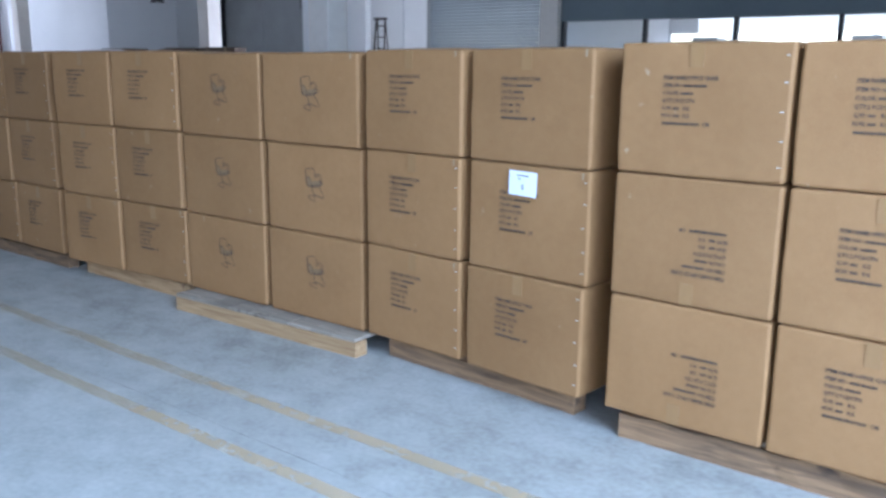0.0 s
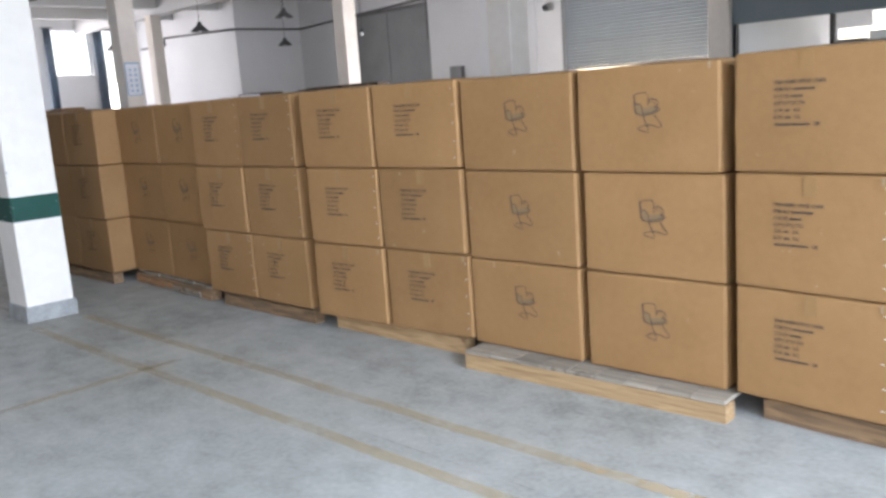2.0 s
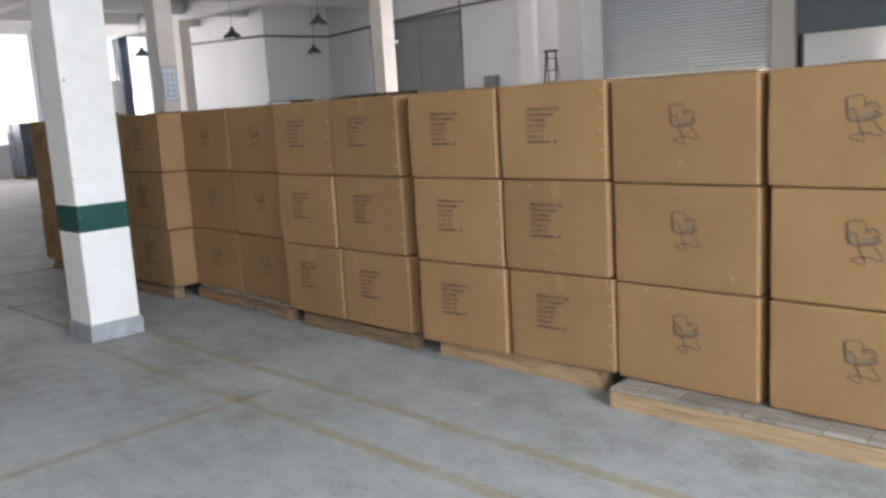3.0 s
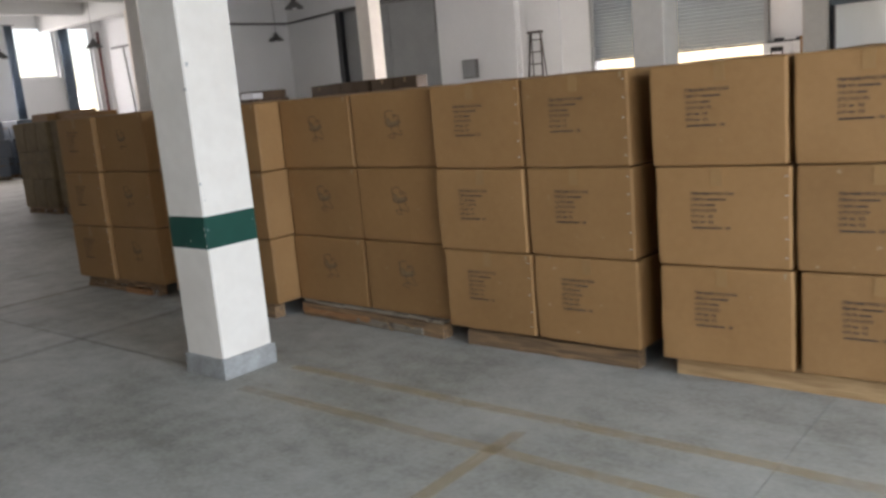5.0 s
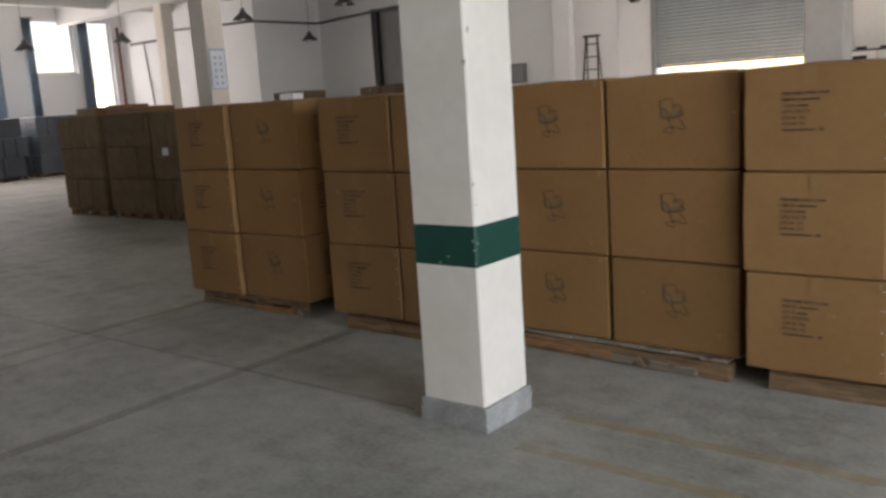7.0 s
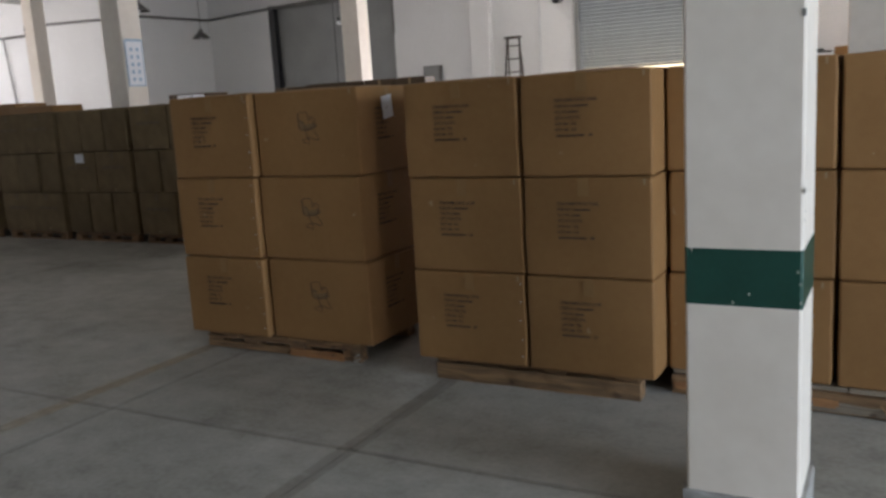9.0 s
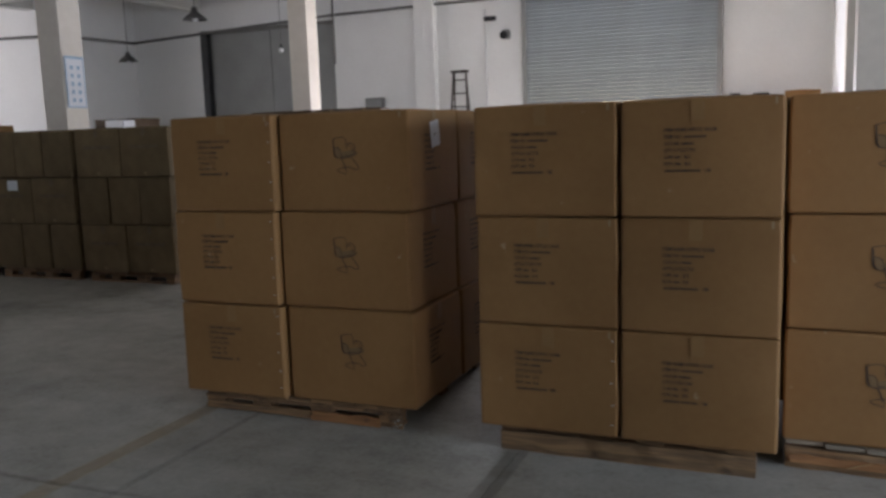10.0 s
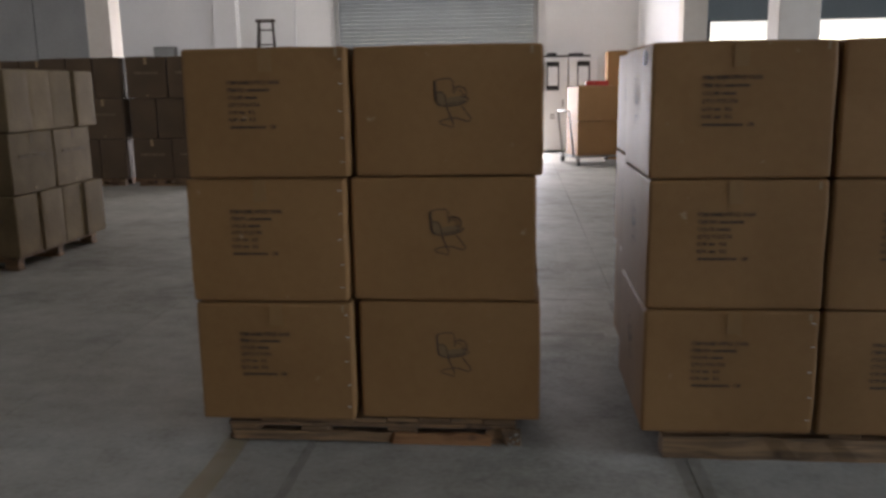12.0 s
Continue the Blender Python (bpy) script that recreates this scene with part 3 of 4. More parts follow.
# the office's outer windows
ow = tagged(new("window_1"), "row of bright windows in the outer wall of the office", "window", kind="structure")
ow.location = (0, NORTH + 0.12, 0)
for i in range(7):
    x = -6.9 + i * 1.39
    part("window_frame", boxes((x, x + 0.07, -0.04, 0.04, 1.0, 2.3)), ENAMEL, ow)
    p = part("pane", boxes((x + 0.07, x + 1.39, -0.004, 0.004, 1.0, 2.3)), GLASS, ow)
    p.visible_shadow = False
for i, x in enumerate((-6.2, -5.6, -4.6, -2.6)):
    sh = tagged(new("office_locker"), "pale grey office locker behind the glazing", "locker", "lockers in the office")
    sh.location = (x, 17.2, 0)
    part("body", boxes((-0.26, 0.26, 0, 0.5, 0.0, 2.05 + 0.12 * (i % 2)), bevel=0.01), ENAMEL if i % 2 else GREY_DOOR, sh)
    part("door", boxes((-0.24, 0.24, -0.02, -0.002, 0.05, 2.0), bevel=0.005), GREY_DOOR, sh)


# ---- end wall windows and curtains ----
# the last two of WINDOWS are unseen additions that let in light
for i, (y0, y1, z0, z1) in enumerate(WINDOWS):
    w = tagged(new("window_%d" % (i + 2)), "tall window, seen or added, full of daylight in the end wall", "window", kind="structure")
    w.location = (WEST - 0.15, 0, 0)
    for a, b in ((y0, y0 + 0.06), (y1 - 0.06, y1)):
        part("window_frame", boxes((-0.03, 0.03, a, b, z0, z1)), ENAMEL, w)
    part("window_frame", boxes((-0.03, 0.03, y0, y1, z0, z0 + 0.05)), ENAMEL, w)
    p = part("pane", boxes((-0.003, 0.003, y0, y1, z0 + 0.05, z1)), GLASS, w)
    p.visible_shadow = False
    part("window_sill", boxes((0.1, 0.25, y0 - 0.05, y1 + 0.05, z0 - 0.05, z0 - 0.001)), PLASTER, w)


def curtain(y, width, z0, z1):
    bm = bmesh.new()
    n = 36
    lo, hi = [], []
    for i in range(n + 1):
        f = i / n
        x = 0.05 * math.sin(f * width / 0.11 * 2 * math.pi) + 0.012 * math.sin(17 * f)
        lo.append(bm.verts.new((x * 1.3, (f - 0.5) * width, z0)))
        hi.append(bm.verts.new((x, (f - 0.5) * width * 0.9, z1)))
    for i in range(n):
        bm.faces.new((lo[i], lo[i + 1], hi[i + 1], hi[i]))
    bmesh.ops.solidify(bm, geom=bm.faces[:], thickness=0.006)
    c = thing("curtain", bm, CURTAIN, "blue grey curtain drawn aside at a tall window", "curtain", "curtains of the end wall", smooth=True)
    c.location = (WEST + 0.16, y, 0)
    cb = bmesh.new()
    rod(cb, (0, -width / 2 - 0.05, z1 + 0.02), (0, width / 2 + 0.05, z1 + 0.02), 0.018, 8)
    part("rail", cb, PIPE, c)


curtain(12.4, 0.32, 0.01, 4.8)
curtain(14.2, 0.38, 0.01, 4.8)
curtain(11.25, 0.36, 0.01, 4.8)
curtain(9.1, 0.36, 0.01, 4.8)

# ---- pendant lamps ----
def pendant(x, y, z):
    p = tagged(new("pendant_lamp"), "dark bell shaped factory pendant lamp on a cord", "lamp", "pendant lamps")
    p.location = (x, y, z)
    bm = bmesh.new()
    ring = [(0.05, 0.24), (0.06, 0.17), (0.10, 0.13), (0.17, 0.07), (0.24, 0.0)]
    loops = [[bm.verts.new((r * math.cos(a * math.pi / 10), r * math.sin(a * math.pi / 10), h)) for a in range(20)] for r, h in ring]
    for a, b in zip(loops, loops[1:]):
        for i in range(20):
            bm.faces.new((a[i], a[(i + 1) % 20], b[(i + 1) % 20], b[i]))
    bm.faces.new(loops[0])
    bmesh.ops.solidify(bm, geom=bm.faces[:], thickness=0.004)
    part("shade", bm, PIPE, p, smooth=True)
    bm = bmesh.new()
    bmesh.ops.create_uvsphere(bm, u_segments=12, v_segments=8, radius=0.06, matrix=Matrix.Translation((0, 0, 0.03)))
    part("bulb", bm, ENAMEL, p, smooth=True)
    bm = bmesh.new()
    rod(bm, (0, 0, 0.24), (0, 0, TOP - z), 0.008, 6)
    part("cord", bm, PIPE, p)


for x, y, z in ((-25.6, 11.97, 3.55), (-25.9, 9.5, 3.35), (-20.6, 11.95, 3.6), (-23.7, 16.9, 3.5), (-16.2, 5.9, 3.65), (-18.6, 13.2, 3.75)):
    pendant(x, y, z)


# bare bulb that hangs low before the back wall
bare = tagged(new("hanging_bulb"), "bare white bulb hanging on a thin cord", "lamp")
bare.location = (-18.05, 15.3, 3.3)
bm = bmesh.new()
bmesh.ops.create_uvsphere(bm, u_segments=14, v_segments=10, radius=0.055)
part("bulb", bm, ENAMEL, bare, "white glass bulb", smooth=True)
bm = bmesh.new()
rod(bm, (0, 0, 0.045), (0, 0, 0.12), 0.025, 10)
part("socket", bm, DARK, bare)
bm = bmesh.new()
rod(bm, (0, 0, 0.12), (0, 0, TOP - 3.3), 0.006, 6)
part("cord", bm, PIPE, bare)


# ---- cartons ----
CW, CD, CH = 0.65, 0.74, 0.49


def carton_body(w, d, h, seed, sag=0.009):
    """A corrugated box: flat in the middle of its faces, edges and corners slightly crushed."""
    r = random.Random(seed)
    bm = bmesh.new()
    w, d = w - 0.008, d - 0.008
    bmesh.ops.create_cube(bm, size=1.0)
    bmesh.ops.subdivide_edges(bm, edges=bm.edges[:], cuts=4, use_grid_fill=True)
    amp = [[[r.uniform(0, sag) for _ in range(6)] for _ in range(6)] for _ in range(6)]
    for v in bm.verts:
        i, j, k_ = (round((c + 0.5) * 5) for c in v.co)
        edge = sum(q in (0, 5) for q in (i, j, k_))
        f = 1 - (amp[i][j][k_] * (1.6 if edge == 3 else 1.0) if edge >= 2 else 0.0)
        v.co = Vector((v.co.x * w * f, v.co.y * d * f, (v.co.z * (1 if edge < 2 else f ** 0.5) + 0.5) * (h - 0.004)))
        if k_ == 5 and edge == 1:
            u, v_ = (i - 2.5) / 2.5, (j - 2.5) / 2.5
            v.co.z += 0.012 * (1 - u * u) * (1 - v_ * v_) ** 0.5 * r.uniform(0.7, 1.2)
    bm.edges.ensure_lookup_table()
    sharp = [e for e in bm.edges if len(e.link_faces) == 2 and e.link_faces[0].normal.angle(e.link_faces[1].normal) > 0.7]
    bmesh.ops.bevel(bm, geom=sharp, offset=0.011, segments=2, affect="EDGES", profile=0.5)
    return bm


def bars(bm, x, z, w, h, r):
    """A word that cannot be read, as short marks of its size."""
    while w > 0.004:
        s = min(w, r.uniform(0.004, 0.011))
        box(bm, x, x + s - 0.002, -0.0006, 0.0006, z, z + h)
        x, w = x + s, w - s


def letters(text, size, x, z):
    """Built-in font lettering, upright and facing -y, as mesh vertices and faces."""
    cu = bpy.data.curves.new("lettering", "FONT")
    cu.body, cu.size, cu.extrude, cu.resolution_u = text, size, 0.0, 1
    cu.offset = 0.0006
    ob = bpy.data.objects.new("lettering", cu)
    scene.collection.objects.link(ob)
    bpy.context.view_layer.update()
    me = bpy.data.meshes.new_from_object(ob.evaluated_get(bpy.context.evaluated_depsgraph_get()))
    me.transform(pose(x, 0, z, 90))
    bpy.data.objects.remove(ob)
    return me


def print_block():
    """The printed lines on the end of a carton."""
    r = random.Random(3)
    bm = bmesh.new()
    size, step = 0.0205, 0.0275
    lines = [("ITEM NAME:OFFICE CHAIR", 0, ""), ("ITEM NO:", 0.105, ""), ("COLOR:", 0.06, ""), ("QTY:2 PCS/CTN", 0, ""), ("G.W:", 0.03, "KG"), ("N.W:", 0.03, "KG"), ("", 0.165, "CM")]
    for i, (text, blank, tail) in enumerate(lines):
        z = -i * step
        wide = len(text) * 0.0112
        if text:
            me = letters(text, size, 0, z)
            bm.from_mesh(me)
            wide = max(v.co.x for v in me.vertices)
        if blank:
            bars(bm, wide + 0.006, z + 0.001, blank, 0.0095, r)
        if tail:
            bm.from_mesh(letters(tail, size, wide + blank + 0.02, z))
    me = bpy.data.meshes.new("printed_text")
    for v in bm.verts:
        v.co.x *= 0.86
    bm.to_mesh(me)
    bm.free()
    me.materials.append(INK)
    return me


def stroke(bm, pts, w=0.002):
    """A drawn line: one flat strip in the xz plane that follows the points."""
    last = None
    for i, (x, z) in enumerate(pts):
        a, b = pts[max(i - 1, 0)], pts[min(i + 1, len(pts) - 1)]
        dx, dz = b[0] - a[0], b[1] - a[1]
        n_ = math.hypot(dx, dz) or 1.0
        ox, oz = -dz / n_ * w * 1.2, dx / n_ * w * 1.2
        pair = (bm.verts.new((x + ox, 0, z + oz)), bm.verts.new((x - ox, 0, z - oz)))
        if last:
            bm.faces.new((last[0], last[1], pair[1], pair[0]))
        last = pair


def chair_drawing():
    """The line drawing of an office chair on the long side of a carton: back, arm, shaded seat and runners."""
    bm = bmesh.new()
    stroke(bm, [(-0.069, 0.082), (-0.066, 0.045), (-0.064, 0.010), (-0.054, -0.006)], 0.0034)
    stroke(bm, [(-0.069, 0.083), (-0.040, 0.090), (-0.008, 0.091), (0.002, 0.080), (0.003, 0.052), (0.004, 0.034)], 0.0017)
    stroke(bm, [(-0.062, 0.042), (-0.042, 0.042), (-0.030, 0.030), (-0.026, 0.008), (-0.024, -0.008)], 0.0019)
    stroke(bm, [(0.003, 0.054), (0.022, 0.062), (0.044, 0.056), (0.053, 0.042), (0.047, 0.022)], 0.0022)
    stroke(bm, [(0.006, 0.046), (0.022, 0.050), (0.036, 0.042), (0.040, 0.026)], 0.0013)
    stroke(bm, [(-0.054, -0.006), (-0.030, -0.011), (0.000, -0.009), (0.030, -0.004), (0.052, 0.006), (0.062, 0.014), (0.050, 0.022), (0.030, 0.026)], 0.0022)
    stroke(bm, [(-0.030, -0.004), (-0.004, 0.000), (0.026, 0.004), (0.048, 0.014)], 0.0015)
    stroke(bm, [(-0.024, -0.012), (-0.016, -0.032), (-0.008, -0.054), (-0.004, -0.066)], 0.0023)
    stroke(bm, [(0.034, -0.010), (0.052, -0.034), (0.069, -0.056), (0.066, -0.064), (0.052, -0.067), (0.020, -0.056), (-0.006, -0.053)], 0.0021)
    stroke(bm, [(-0.008, -0.055), (-0.034, -0.060), (-0.054, -0.068), (-0.050, -0.075), (-0.024, -0.082), (0.000, -0.089), (0.001, -0.070), (-0.004, -0.056)], 0.0018)
    me = bpy.data.meshes.new("chair_drawing")
    bm.to_mesh(me)
    bm.free()
    me.materials.append(DRAW_INK)
    return me


def seat_shade():
    """The grey tint printed inside the seat and the back pad of the drawing."""
    bm = bmesh.new()
    for pts in ([(-0.060, 0.040), (-0.042, 0.041), (-0.031, 0.029), (-0.026, -0.006), (-0.052, -0.004)], [(-0.025, -0.008), (-0.027, 0.018), (0.000, 0.024), (0.030, 0.026), (0.050, 0.020), (0.050, 0.006), (0.030, -0.003)]):
        bm.faces.new([bm.verts.new((x, 0.0004, z)) for x, z in pts])
    me = bpy.data.meshes.new("seat_shade")
    bm.to_mesh(me)
    bm.free()
    me.materials.append(GREY_INK)
    return me


def staples(edge):
    """Wire staples down the glued corner of a carton."""
    bm = bmesh.new()
    for i, z in enumerate((0.06, 0.15, 0.25, 0.35, 0.44)):
        u = edge + 0.004 * math.sin(i * 2.3)
        box(bm, u - 0.006, u + 0.006, -0.0008, 0.0008, z - 0.0016, z + 0.0016)
    return mesh_of("staples", bm, STAPLE)


PRINT, DRAWING, SHADE = print_block(), chair_drawing(), seat_shade()
STAPLES = staples(CW / 2 - 0.028)
TAPE_ME = mesh_of("packing_tape", boxes((-0.026, 0.026, -0.0008, 0.0008, -0.085, 0.0)), TAPE)
TAB_ME = mesh_of("tape_end", boxes((-0.005, 0.005, -0.0008, 0.0008, -0.028, 0.0)), CLEAR_TAPE)

PROTO = []
for i in range(5):
    c = thing("carton", carton_body(CW, CD, CH, 70 + i), CARD, "brown cardboard carton printed with text and a chair drawing", "carton", "cartons stacked on pallets", smooth=False)
    for s, a in ((1, 0), (-1, 180)):
        turn = pose(0, 0, 0, 0, 0, a)
        shared("printed_text", PRINT, c, turn @ pose(-CW / 2 + 0.28 * CW, -CD / 2 + 0.001, CH * 0.72), "black printed lines of text")
        shared("packing_tape", TAPE_ME, c, turn @ pose(0.02 * (i - 2) * 0.5, -CD / 2 + 0.002, CH - 0.008), "strip of brown packing tape")
        shared("chair_drawing", DRAWING, c, pose(0, 0, 0, 0, 0, a + 90) @ pose(0.02, -CW / 2 + 0.001, CH * 0.555), "black line drawing of a chair")
        shared("seat_shade", SHADE, c, pose(0, 0, 0, 0, 0, a + 90) @ pose(0.02, -CW / 2 + 0.001, CH * 0.555), "pale grey tint in the drawing")
    if i in (0, 3):
        tagged(shared("staples", STAPLES, c, pose(0, -CD / 2 + 0.002, 0)), "bright wire staples along the corner", kind="stuff")
    if i in (1, 3):
        shared("tape_end", TAB_ME, c, pose(CW / 2 - 0.04, -CD / 2 + 0.0015, CH - 0.012), "shiny clear tape end")
        shared("tape_end", TAB_ME, c, pose(0, 0, 0, 0, 0, 90) @ pose(CD / 2 - 0.05, -CW / 2 + 0.0015, CH - 0.012), "shiny clear tape end")
    PROTO.append(c)
FREE = list(PROTO)
crnd = random.Random(21)


def put_carton(m):
    """The first calls place the prototypes themselves, the later ones copies."""
    if FREE:
        c = FREE.pop()
        c.matrix_basis = m
        return c
    return copy_thing(crnd.choice(PROTO), m)


def jig(a):
    return crnd.uniform(-a, a)


# ---- pallets ----
def pallet(x, y, w, d, h, wood, label, style=0, yaw=0.0, deck=None):
    """Bearers along x carry deck boards along y; x, y is the middle of the front edge."""
    p = tagged(new("pallet"), label, "pallet", "pallets under the cartons")
    p.matrix_basis = pose(x, y, 0, 0, 0, yaw)
    r = random.Random(round(x * 100))
    rag = 0.0015 if wood is PINE else 0.005
    for k_, yy in enumerate((0.0, d / 2 - 0.045, d - 0.09)):
        if style == 0:
            bm = bmesh.new()
            bmesh.ops.create_cube(bm, size=1.0)
            long_edges = [e for e in bm.edges if abs(e.verts[0].co.x - e.verts[1].co.x) > 0.5]
            bmesh.ops.subdivide_edges(bm, edges=long_edges, cuts=14)
            for v in bm.verts:
                v.co = Vector((v.co.x * w, yy + 0.045 + v.co.y * 0.09 + r.uniform(-rag, rag), (v.co.z + 0.5) * (h - 0.024) + (r.uniform(-rag * 1.6, rag * 0.3) if v.co.z > 0 else 0)))
            part("bearer", bm, wood, p)
        else:
            part("bottom_board", boxes((-w / 2, w / 2, yy, yy + 0.09, 0, 0.02), bevel=0.003), wood, p)
            for f in (-0.5, -0.22, 0.12, 0.5):
                bx = f * (w - 0.13)
                part("block", boxes((bx - 0.06, bx + 0.06, yy + 0.002, yy + 0.088, 0.0205, h - 0.041), bevel=0.004), wood, p)
            part("top_board", boxes((-w / 2, w / 2, yy, yy + 0.09, h - 0.04, h - 0.0225), bevel=0.003), wood, p)
    n = 9
    for i in range(n):
        bx = -w / 2 + w * i / n
        part("deck_board", boxes((bx + 0.002, bx + w / n - 0.003, r.uniform(-0.004, 0.002) + (0 if wood is PINE else r.uniform(0, 0.03)), d - r.uniform(0, 0.01), h - 0.022, h - 0.002 - r.uniform(0, 0.003)), bevel=0.002), deck or wood, p)
    return p


PH = 0.12


def stack(x0, y, kind, yaw=0.0, flip=(), rows_deep=2, lean=0.004, back=0.0, gap=0.004, drift=0.0, step=0.0, slip=(0, 0, 0), lift=0.0, tall=1.0):
    """Three tiers of cartons on a pallet. kind: which face looks to the front, column by column ('t' text, 'c' chair)."""
    base = pose(x0, y, PH + lift, 0, 0, yaw)
    x = 0.0
    for col, f in enumerate(kind):
        w, d = (CW, CD) if f == "t" else (CD, CW)
        for tier in range(3):
            off = jig(0.006)
            for row in range(rows_deep):
                turned = f == "c"
                m = base @ pose(x + w / 2 + jig(lean) + row * back + (drift * tier if col == 0 else 0.0) + slip[tier], d / 2 + row * d + off + jig(0.003) + col * step, tier * CH * tall) @ Matrix.Diagonal((1, 1, tall, 1))
                spin = 90 if turned else 0
                spin += jig(0.5)
                if (col, tier) in flip and row == 0:
                    put_carton(m @ pose(0, 0, CH - 0.004, 0, 180, spin))
                else:
                    put_carton(m @ pose(0, 0, 0, 0, 0, spin + (180 if turned else 0)))
        x += w + gap
    return x


stack(-0.632, 3.12, "tt", -1.0, {(0, 0), (0, 1)}, lift=0.015)
stack(-2.09, 3.265, "tt", -5.0, gap=0.042)
stack(-3.65, 3.29, "cc", gap=0.03, slip=(0.006, 0.003, 0), lift=-0.012)
stack(-4.97, 3.195, "tt", 3.2, gap=0.012, slip=(0.012, 0.005, -0.006))
stack(-6.40, 3.235, "tt", -0.5, gap=0.006, slip=(0.004, -0.004, 0))
stack(-7.925, 3.365, "cc", -1.5, gap=0.006)
stack(-9.235, 3.157, "tt", back=0.055)
stack(-11.015, 3.255, "tc", gap=0.012, drift=0.005, step=0.032, slip=(0.004, -0.012, 0.006), lift=-0.018, tall=1.02)

pallet(0.045, 3.17, 1.24, 1.2, PH + 0.015, WOOD, "weathered brown wooden pallet with grey boards under cartons", 0, 0, GREY_WOOD)
pallet(-1.404, 3.29, 1.16, 1.2, PH, WOOD, "weathered brown wooden pallet under cartons", 0, -4.0)
pallet(-2.837, 3.16, 1.50, 1.3, PH - 0.012, PINE, "pale new pine pallet with grey boards jutting out under cartons", 0, 1.5, GREY_WOOD)
pallet(-4.34, 3.32, 1.18, 1.2, PH, PINE, "pale pine pallet under cartons")
pallet(-5.71, 3.285, 1.15, 1.2, PH, WOOD, "weathered brown wooden pallet under cartons")
ragged = pallet(-7.20, 3.33, 1.42, 1.2, PH, WOOD, "splintered weathered wooden pallet under cartons", 0, -3.0, GREY_WOOD)
pallet(-8.58, 3.19, 1.12, 1.2, PH, WOOD, "weathered brown wooden pallet under cartons")
broken = pallet(-10.31, 3.285, 1.2, 1.2, PH - 0.018, WOOD, "broken block pallet with orange boards under cartons", 1)


def torn_board(x0, x1, y, z0, z1, thick, wood, parent, seed):
    """A board whose ends and upper edge are broken."""
    r = random.Random(seed)
    bm = bmesh.new()
    bmesh.ops.create_cube(bm, size=1.0)
    bmesh.ops.subdivide_edges(bm, edges=[e for e in bm.edges if abs(e.verts[0].co.x - e.verts[1].co.x) > 0.5], cuts=11)
    for v in bm.verts:
        tip = abs(v.co.x) > 0.49
        v.co = Vector((x0 + (v.co.x + 0.5) * (x1 - x0) + (r.uniform(-0.02, 0.02) if tip else 0), y + v.co.y * thick + r.uniform(-0.002, 0.002),
                       z0 + (v.co.z + 0.5) * (z1 - z0) + (r.uniform(-0.007, 0.002) if v.co.z > 0 else r.uniform(0, 0.002))))
    return part("torn_board", bm, wood, parent, "broken board")


torn_board(-0.56, 0.08, -0.012, 0.008, 0.050, 0.018, WOOD, broken, 4)
torn_board(0.09, 0.50, -0.016, 0.002, 0.050, 0.024, ORANGE_WOOD, broken, 5)
torn_board(0.55, 0.61, -0.010, 0.002, 0.074, 0.016, WOOD, broken, 6)
torn_board(-0.68, 0.05, -0.012, 0.030, 0.066, 0.012, ORANGE_WOOD, ragged, 7)
torn_board(-0.10, 0.55, -0.013, 0.012, 0.055, 0.010, GREY_WOOD, ragged, 8)
for x, z, tilt in ((0.24, 0.03, 55), (-0.42, 0.05, -20), (0.42, 0.06, 15)):
    part("splinter", boxes((-0.05, 0.05, -0.002, 0.002, -0.003, 0.003), bevel=0.001), PINE, ragged, "pale splinter", m=pose(x, -0.024, z, 0, tilt, 0))

# sheets stuck to cartons
sheet = thing("paper_label", boxes((-0.074, 0.074, -0.0008, 0.0008, 0, 0.106)), PAPER, "white paper sheet taped to a carton", "label")
sheet.matrix_basis = pose(-1.085, 3.1725, 0.965, 0, 1.5, -5.0)
sb = bmesh.new()
rr = random.Random(2)
for x, z, w, h in ((-0.03, 0.085, 0.065, 0.005), (-0.025, 0.071, 0.02, 0.005), (-0.003, 0.04, 0.012, 0.01), (0.0, 0.028, 0.01, 0.008)):
    bars(sb, x, z, w, h, rr)
for v in sb.verts:
    v.co.y -= 0.0018
part("printed_marks", sb, INK, sheet)
tag_ = thing("paper_label", boxes((-0.0008, 0.0008, -0.055, 0.055, -0.13, 0)), PAPER, "small white paper slip on the side of a carton", "label")
tag_.matrix_basis = pose(-9.594, 3.58, 1.54, 8, 0, 0)
# white patch that puts a bright glint on the carton side into colour
slip = thing("paper_label", boxes((-0.0015, 0.0015, -0.02, 0.02, -0.05, 0)), PAPER, "small white tag painting a bright glint on the side of a carton", "label")
slip.matrix_basis = pose(-9.2345, 3.30, 1.56, 0, 0, 0)
tag_b = bmesh.new()
bars(tag_b, -0.02, -0.07, 0.03, 0.004, rr)
bmesh.ops.transform(tag_b, matrix=pose(0.0018, 0, 0, 0, 0, 90), verts=tag_b.verts)
part("printed_marks", tag_b, INK, tag_)


# label on a far stack, and a torn scrap of wrapping film by the broken pallet
far_label = thing("paper_label", boxes((-0.075, 0.075, -0.0015, 0.0015, -0.055, 0.055)), PAPER, "white paper label on a film wrapped carton", "label")
far_label.location = (-15.86, 6.372, 1.04)
scrap_bm = bmesh.new()
bmesh.ops.create_grid(scrap_bm, x_segments=9, y_segments=9, size=0.5)
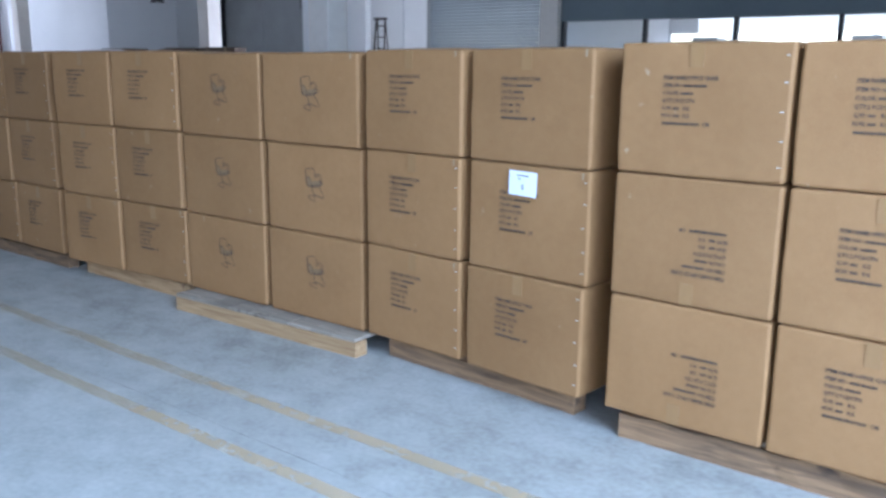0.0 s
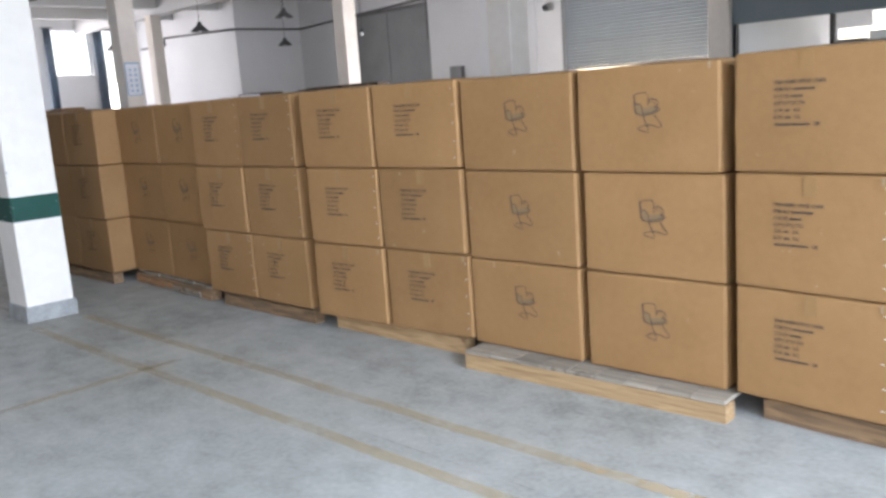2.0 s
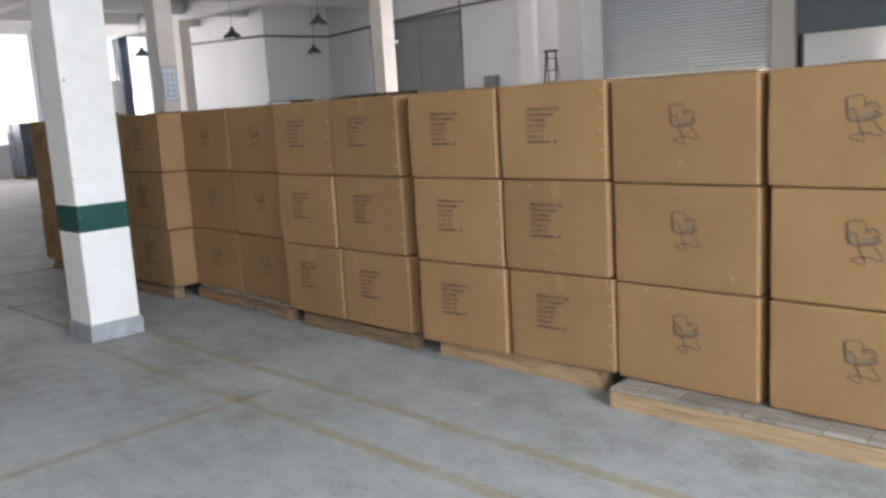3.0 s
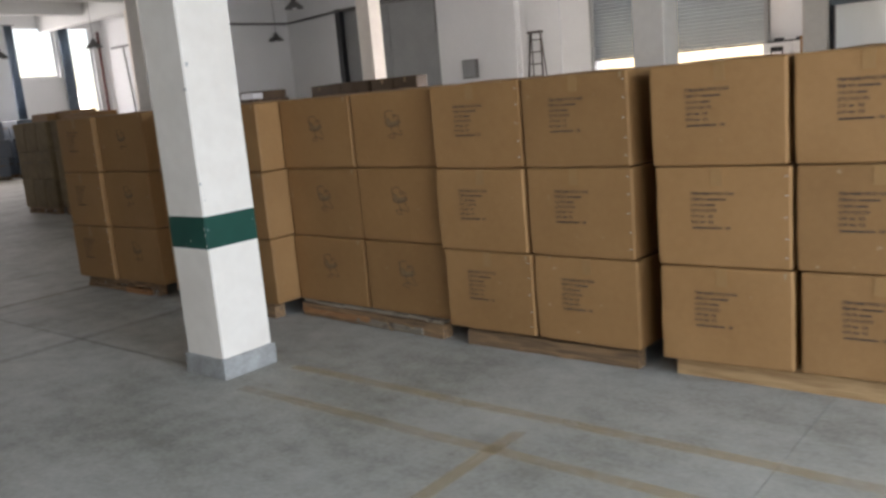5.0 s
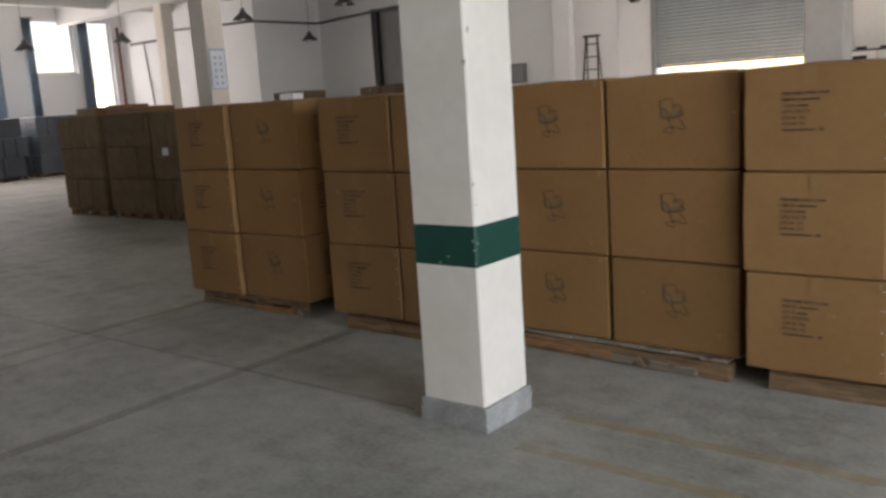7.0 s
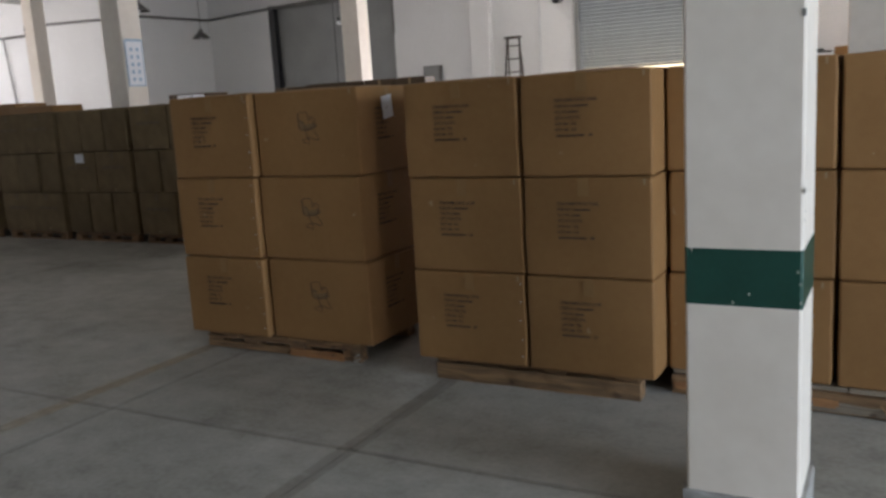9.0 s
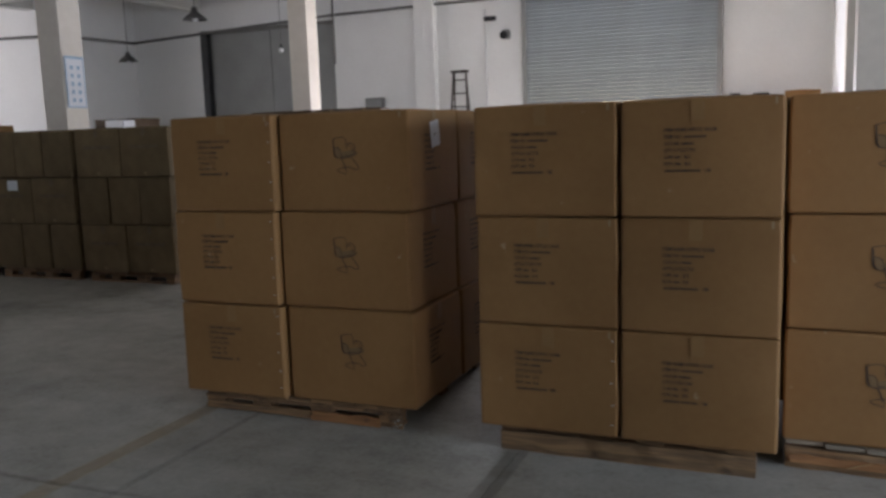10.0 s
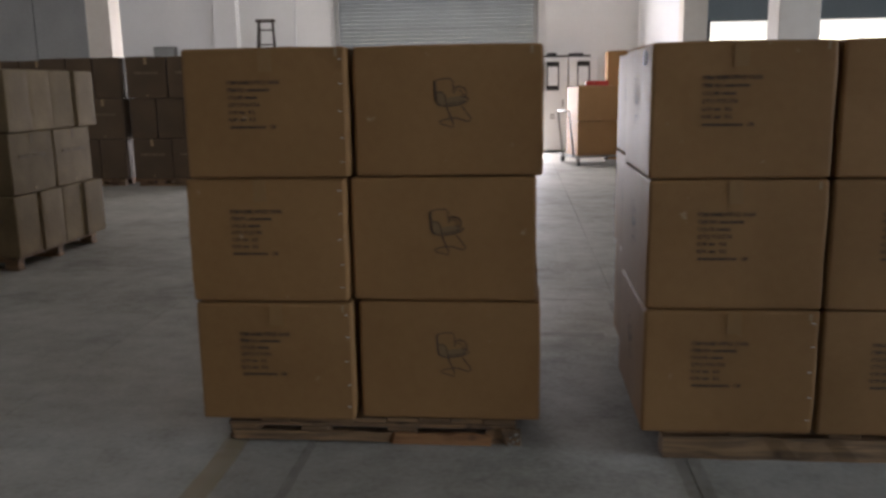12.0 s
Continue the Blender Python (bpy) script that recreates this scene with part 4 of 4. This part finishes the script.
for v in scrap_bm.verts:
    u, w_ = v.co.x, v.co.y + 0.5
    v.co = Vector((u * 0.06 * (1 - 0.4 * w_), 0.022 * noise.noise((u * 5, w_ * 4, 3.1)) + 0.012 * noise.noise((u * 14, w_ * 13, 7.7)), 0.004 + 0.055 * w_ * (1 + 0.3 * noise.noise((u * 6, 2.0, 1.0)))))
bmesh.ops.solidify(scrap_bm, geom=scrap_bm.faces[:], thickness=0.0012)
scrap = thing("plastic_scrap", scrap_bm, FILM, "crumpled scrap of clear wrapping film by a pallet", "plastic scrap", smooth=True)
scrap.location = (-9.715, 3.272, -0.002)


# ---- the other stacks: smaller cartons behind ----
def small_proto(w, d, h, mat, label, seed):
    tape = CLEAR_TAPE if mat is CARD_DARK else DULL_TAPE
    c = thing("carton", carton_body(w, d, h, seed, 0.012), mat, label, "carton", "small cartons on pallets")
    for a in (0, 180):
        part("packing_tape", boxes((-0.022, 0.022, -d / 2 + 0.0025, -d / 2 + 0.004, h * 0.82, h - 0.01)), tape, c, m=pose(0, 0, 0, 0, 0, a))
        part("printed_bar", boxes((-w * 0.3, w * 0.3, -d / 2 + 0.001, -d / 2 + 0.0025, h * 0.58, h * 0.64)), DULL_TAPE, c, "faint printed bar", m=pose(0, 0, 0, 0, 0, a))
    part("tape_glint", boxes((-0.012, 0.012, -d / 2 + 0.001, -d / 2 + 0.0025, 0.03, 0.05)), CLEAR_TAPE, c, "shiny tape end")
    return c


def small_stack(x0, y0, mat, label, seed, h=0.505, nx=2, base=0.11, tiers=3, shallow=False):
    r = random.Random(seed)
    w, d = 1.24 / nx, 0.36
    proto = small_proto(w, d, h, mat, label, seed)
    end_on = small_proto(0.64, 0.412, h, mat, label, seed + 50)
    used = end_used = False
    for tier in range(tiers):
        cross = (tier + seed) % 2 == 1
        spots = []
        if cross:
            for i in range(3):
                for j in range(1 if shallow else 2):
                    spots.append((x0 + 0.207 + i * 0.414, y0 + 0.32 + j * 0.66, 90))
        else:
            for i in range(nx):
                for j in range(1 if shallow else 4):
                    spots.append((x0 + w / 2 + i * w, y0 + d / 2 + j * d, 0))
        for x, y, a in spots:
            m = pose(x + r.uniform(-0.015, 0.015), y + r.uniform(-0.012, 0.012), base + tier * h, 0, 0, a + r.uniform(-1.5, 1.5))
            if a:
                if end_used:
                    copy_thing(end_on, m)
                else:
                    end_on.matrix_basis, end_used = m, True
            elif used:
                copy_thing(proto, m)
            else:
                proto.matrix_basis, used = m, True
    pallet(x0 + 0.62, y0 + 0.03, 1.14, 0.58 if shallow else 1.3, base, WOOD, "dark wooden pallet under small cartons", 1)


for i, x in enumerate((-14.95, -16.25, -17.55, -18.95)):
    small_stack(x, 6.4, CARD_OLD, "greyish brown cardboard carton closed with clear tape", 300 + i)
for i, (x, y) in enumerate(((-15.47, 12.27), (-16.83, 12.28), (-18.25, 13.1))):
    small_stack(x, y, CARD_DARK, "dark brown film wrapped cardboard carton", 320 + i, 0.6, shallow=y < 13)
small_stack(-21.9, 13.2, CARD_DARK, "dark brown film wrapped cardboard carton", 331, 0.55)
for i, y in enumerate((11.45, 9.7)):
    small_stack(-31.1, y, CARD_BLUE, "bluish film wrapped carton by the windows", 340 + i, 0.56)

for x, y, z, w, d, h in ((-18.6, 7.0, 1.626, 0.6, 0.5, 0.14), (-17.9, 7.1, 1.626, 0.55, 0.5, 0.16), (-17.2, 7.0, 1.626, 0.9, 0.5, 0.10)):
    c = thing("carton", carton_body(w, d, h, round(x * 10), 0.01), CARD, "flat light brown carton lying on a stack", "carton")
    c.location = (x, y, z)
w = thing("carton", carton_body(0.5, 0.35, 0.16, 9, 0.01), PAPER, "small white carton lying on a stack", "carton")
w.location = (-20.95, 13.5, 1.762)
lid = thing("carton", carton_body(1.1, 0.8, 0.2, 12, 0.008), CARD_DARK, "flat dark carton lying on a stack", "carton")
lid.location = (-21.3, 14.1, 1.762)


# ---- hand truck with boxes by the doorway ----
truck = tagged(new("platform_trolley"), "grey platform trolley with a tubular handle loaded with cartons", "trolley")
truck.matrix_basis = pose(-8.3, 15.3, 0, 0, 0, 16)
part("deck", boxes((-0.5, 0.5, -0.3, 0.7, 0.14, 0.17), bevel=0.006), PIPE, truck)
hb = bmesh.new()
for a, b in (((-0.52, -0.28, 0.15), (-0.62, -0.28, 0.95)), ((-0.62, -0.28, 0.95), (-0.62, 0.3, 0.95)), ((-0.62, 0.3, 0.95), (-0.52, 0.3, 0.15))):
    rod(hb, a, b, 0.018, 8)
part("handle", hb, GREY_DOOR, truck, smooth=True)
for x in (-0.42, 0.42):
    for y in (-0.22, 0.6):
        wb = bmesh.new()
        rod(wb, (x - 0.02, y, 0.065), (x + 0.02, y, 0.065), 0.065, 16)
        wh = part("wheel", wb, RUBBER, truck)
        part("fork", boxes((x - 0.03, x + 0.03, y - 0.02, y + 0.02, 0.1315, 0.1395)), PIPE, wh)
for x, y, z, ww, d, h in ((-8.37, 15.35, 0.171, 0.78, 0.6, 0.6), (-8.37, 15.35, 0.773, 0.78, 0.6, 0.6)):
    c = thing("carton", carton_body(ww, d, h, round(z * 50), 0.008), CARD, "brown cardboard carton on the trolley", "carton")
    c.matrix_basis = pose(x, y, z, 0, 0, 16)
tall = thing("carton", carton_body(0.6, 0.5, 2.0, 91, 0.004), CARD, "tall brown carton standing by the office wall", "carton")
tall.location = (-7.75, 16.4, 0)
redb = thing("red_box", boxes((-0.2, 0.2, -0.1, 0.1, 0, 0.09), bevel=0.01), RED, "red plastic case lying on a carton", "case")
redb.location = (-8.3, 15.45, 1.374)
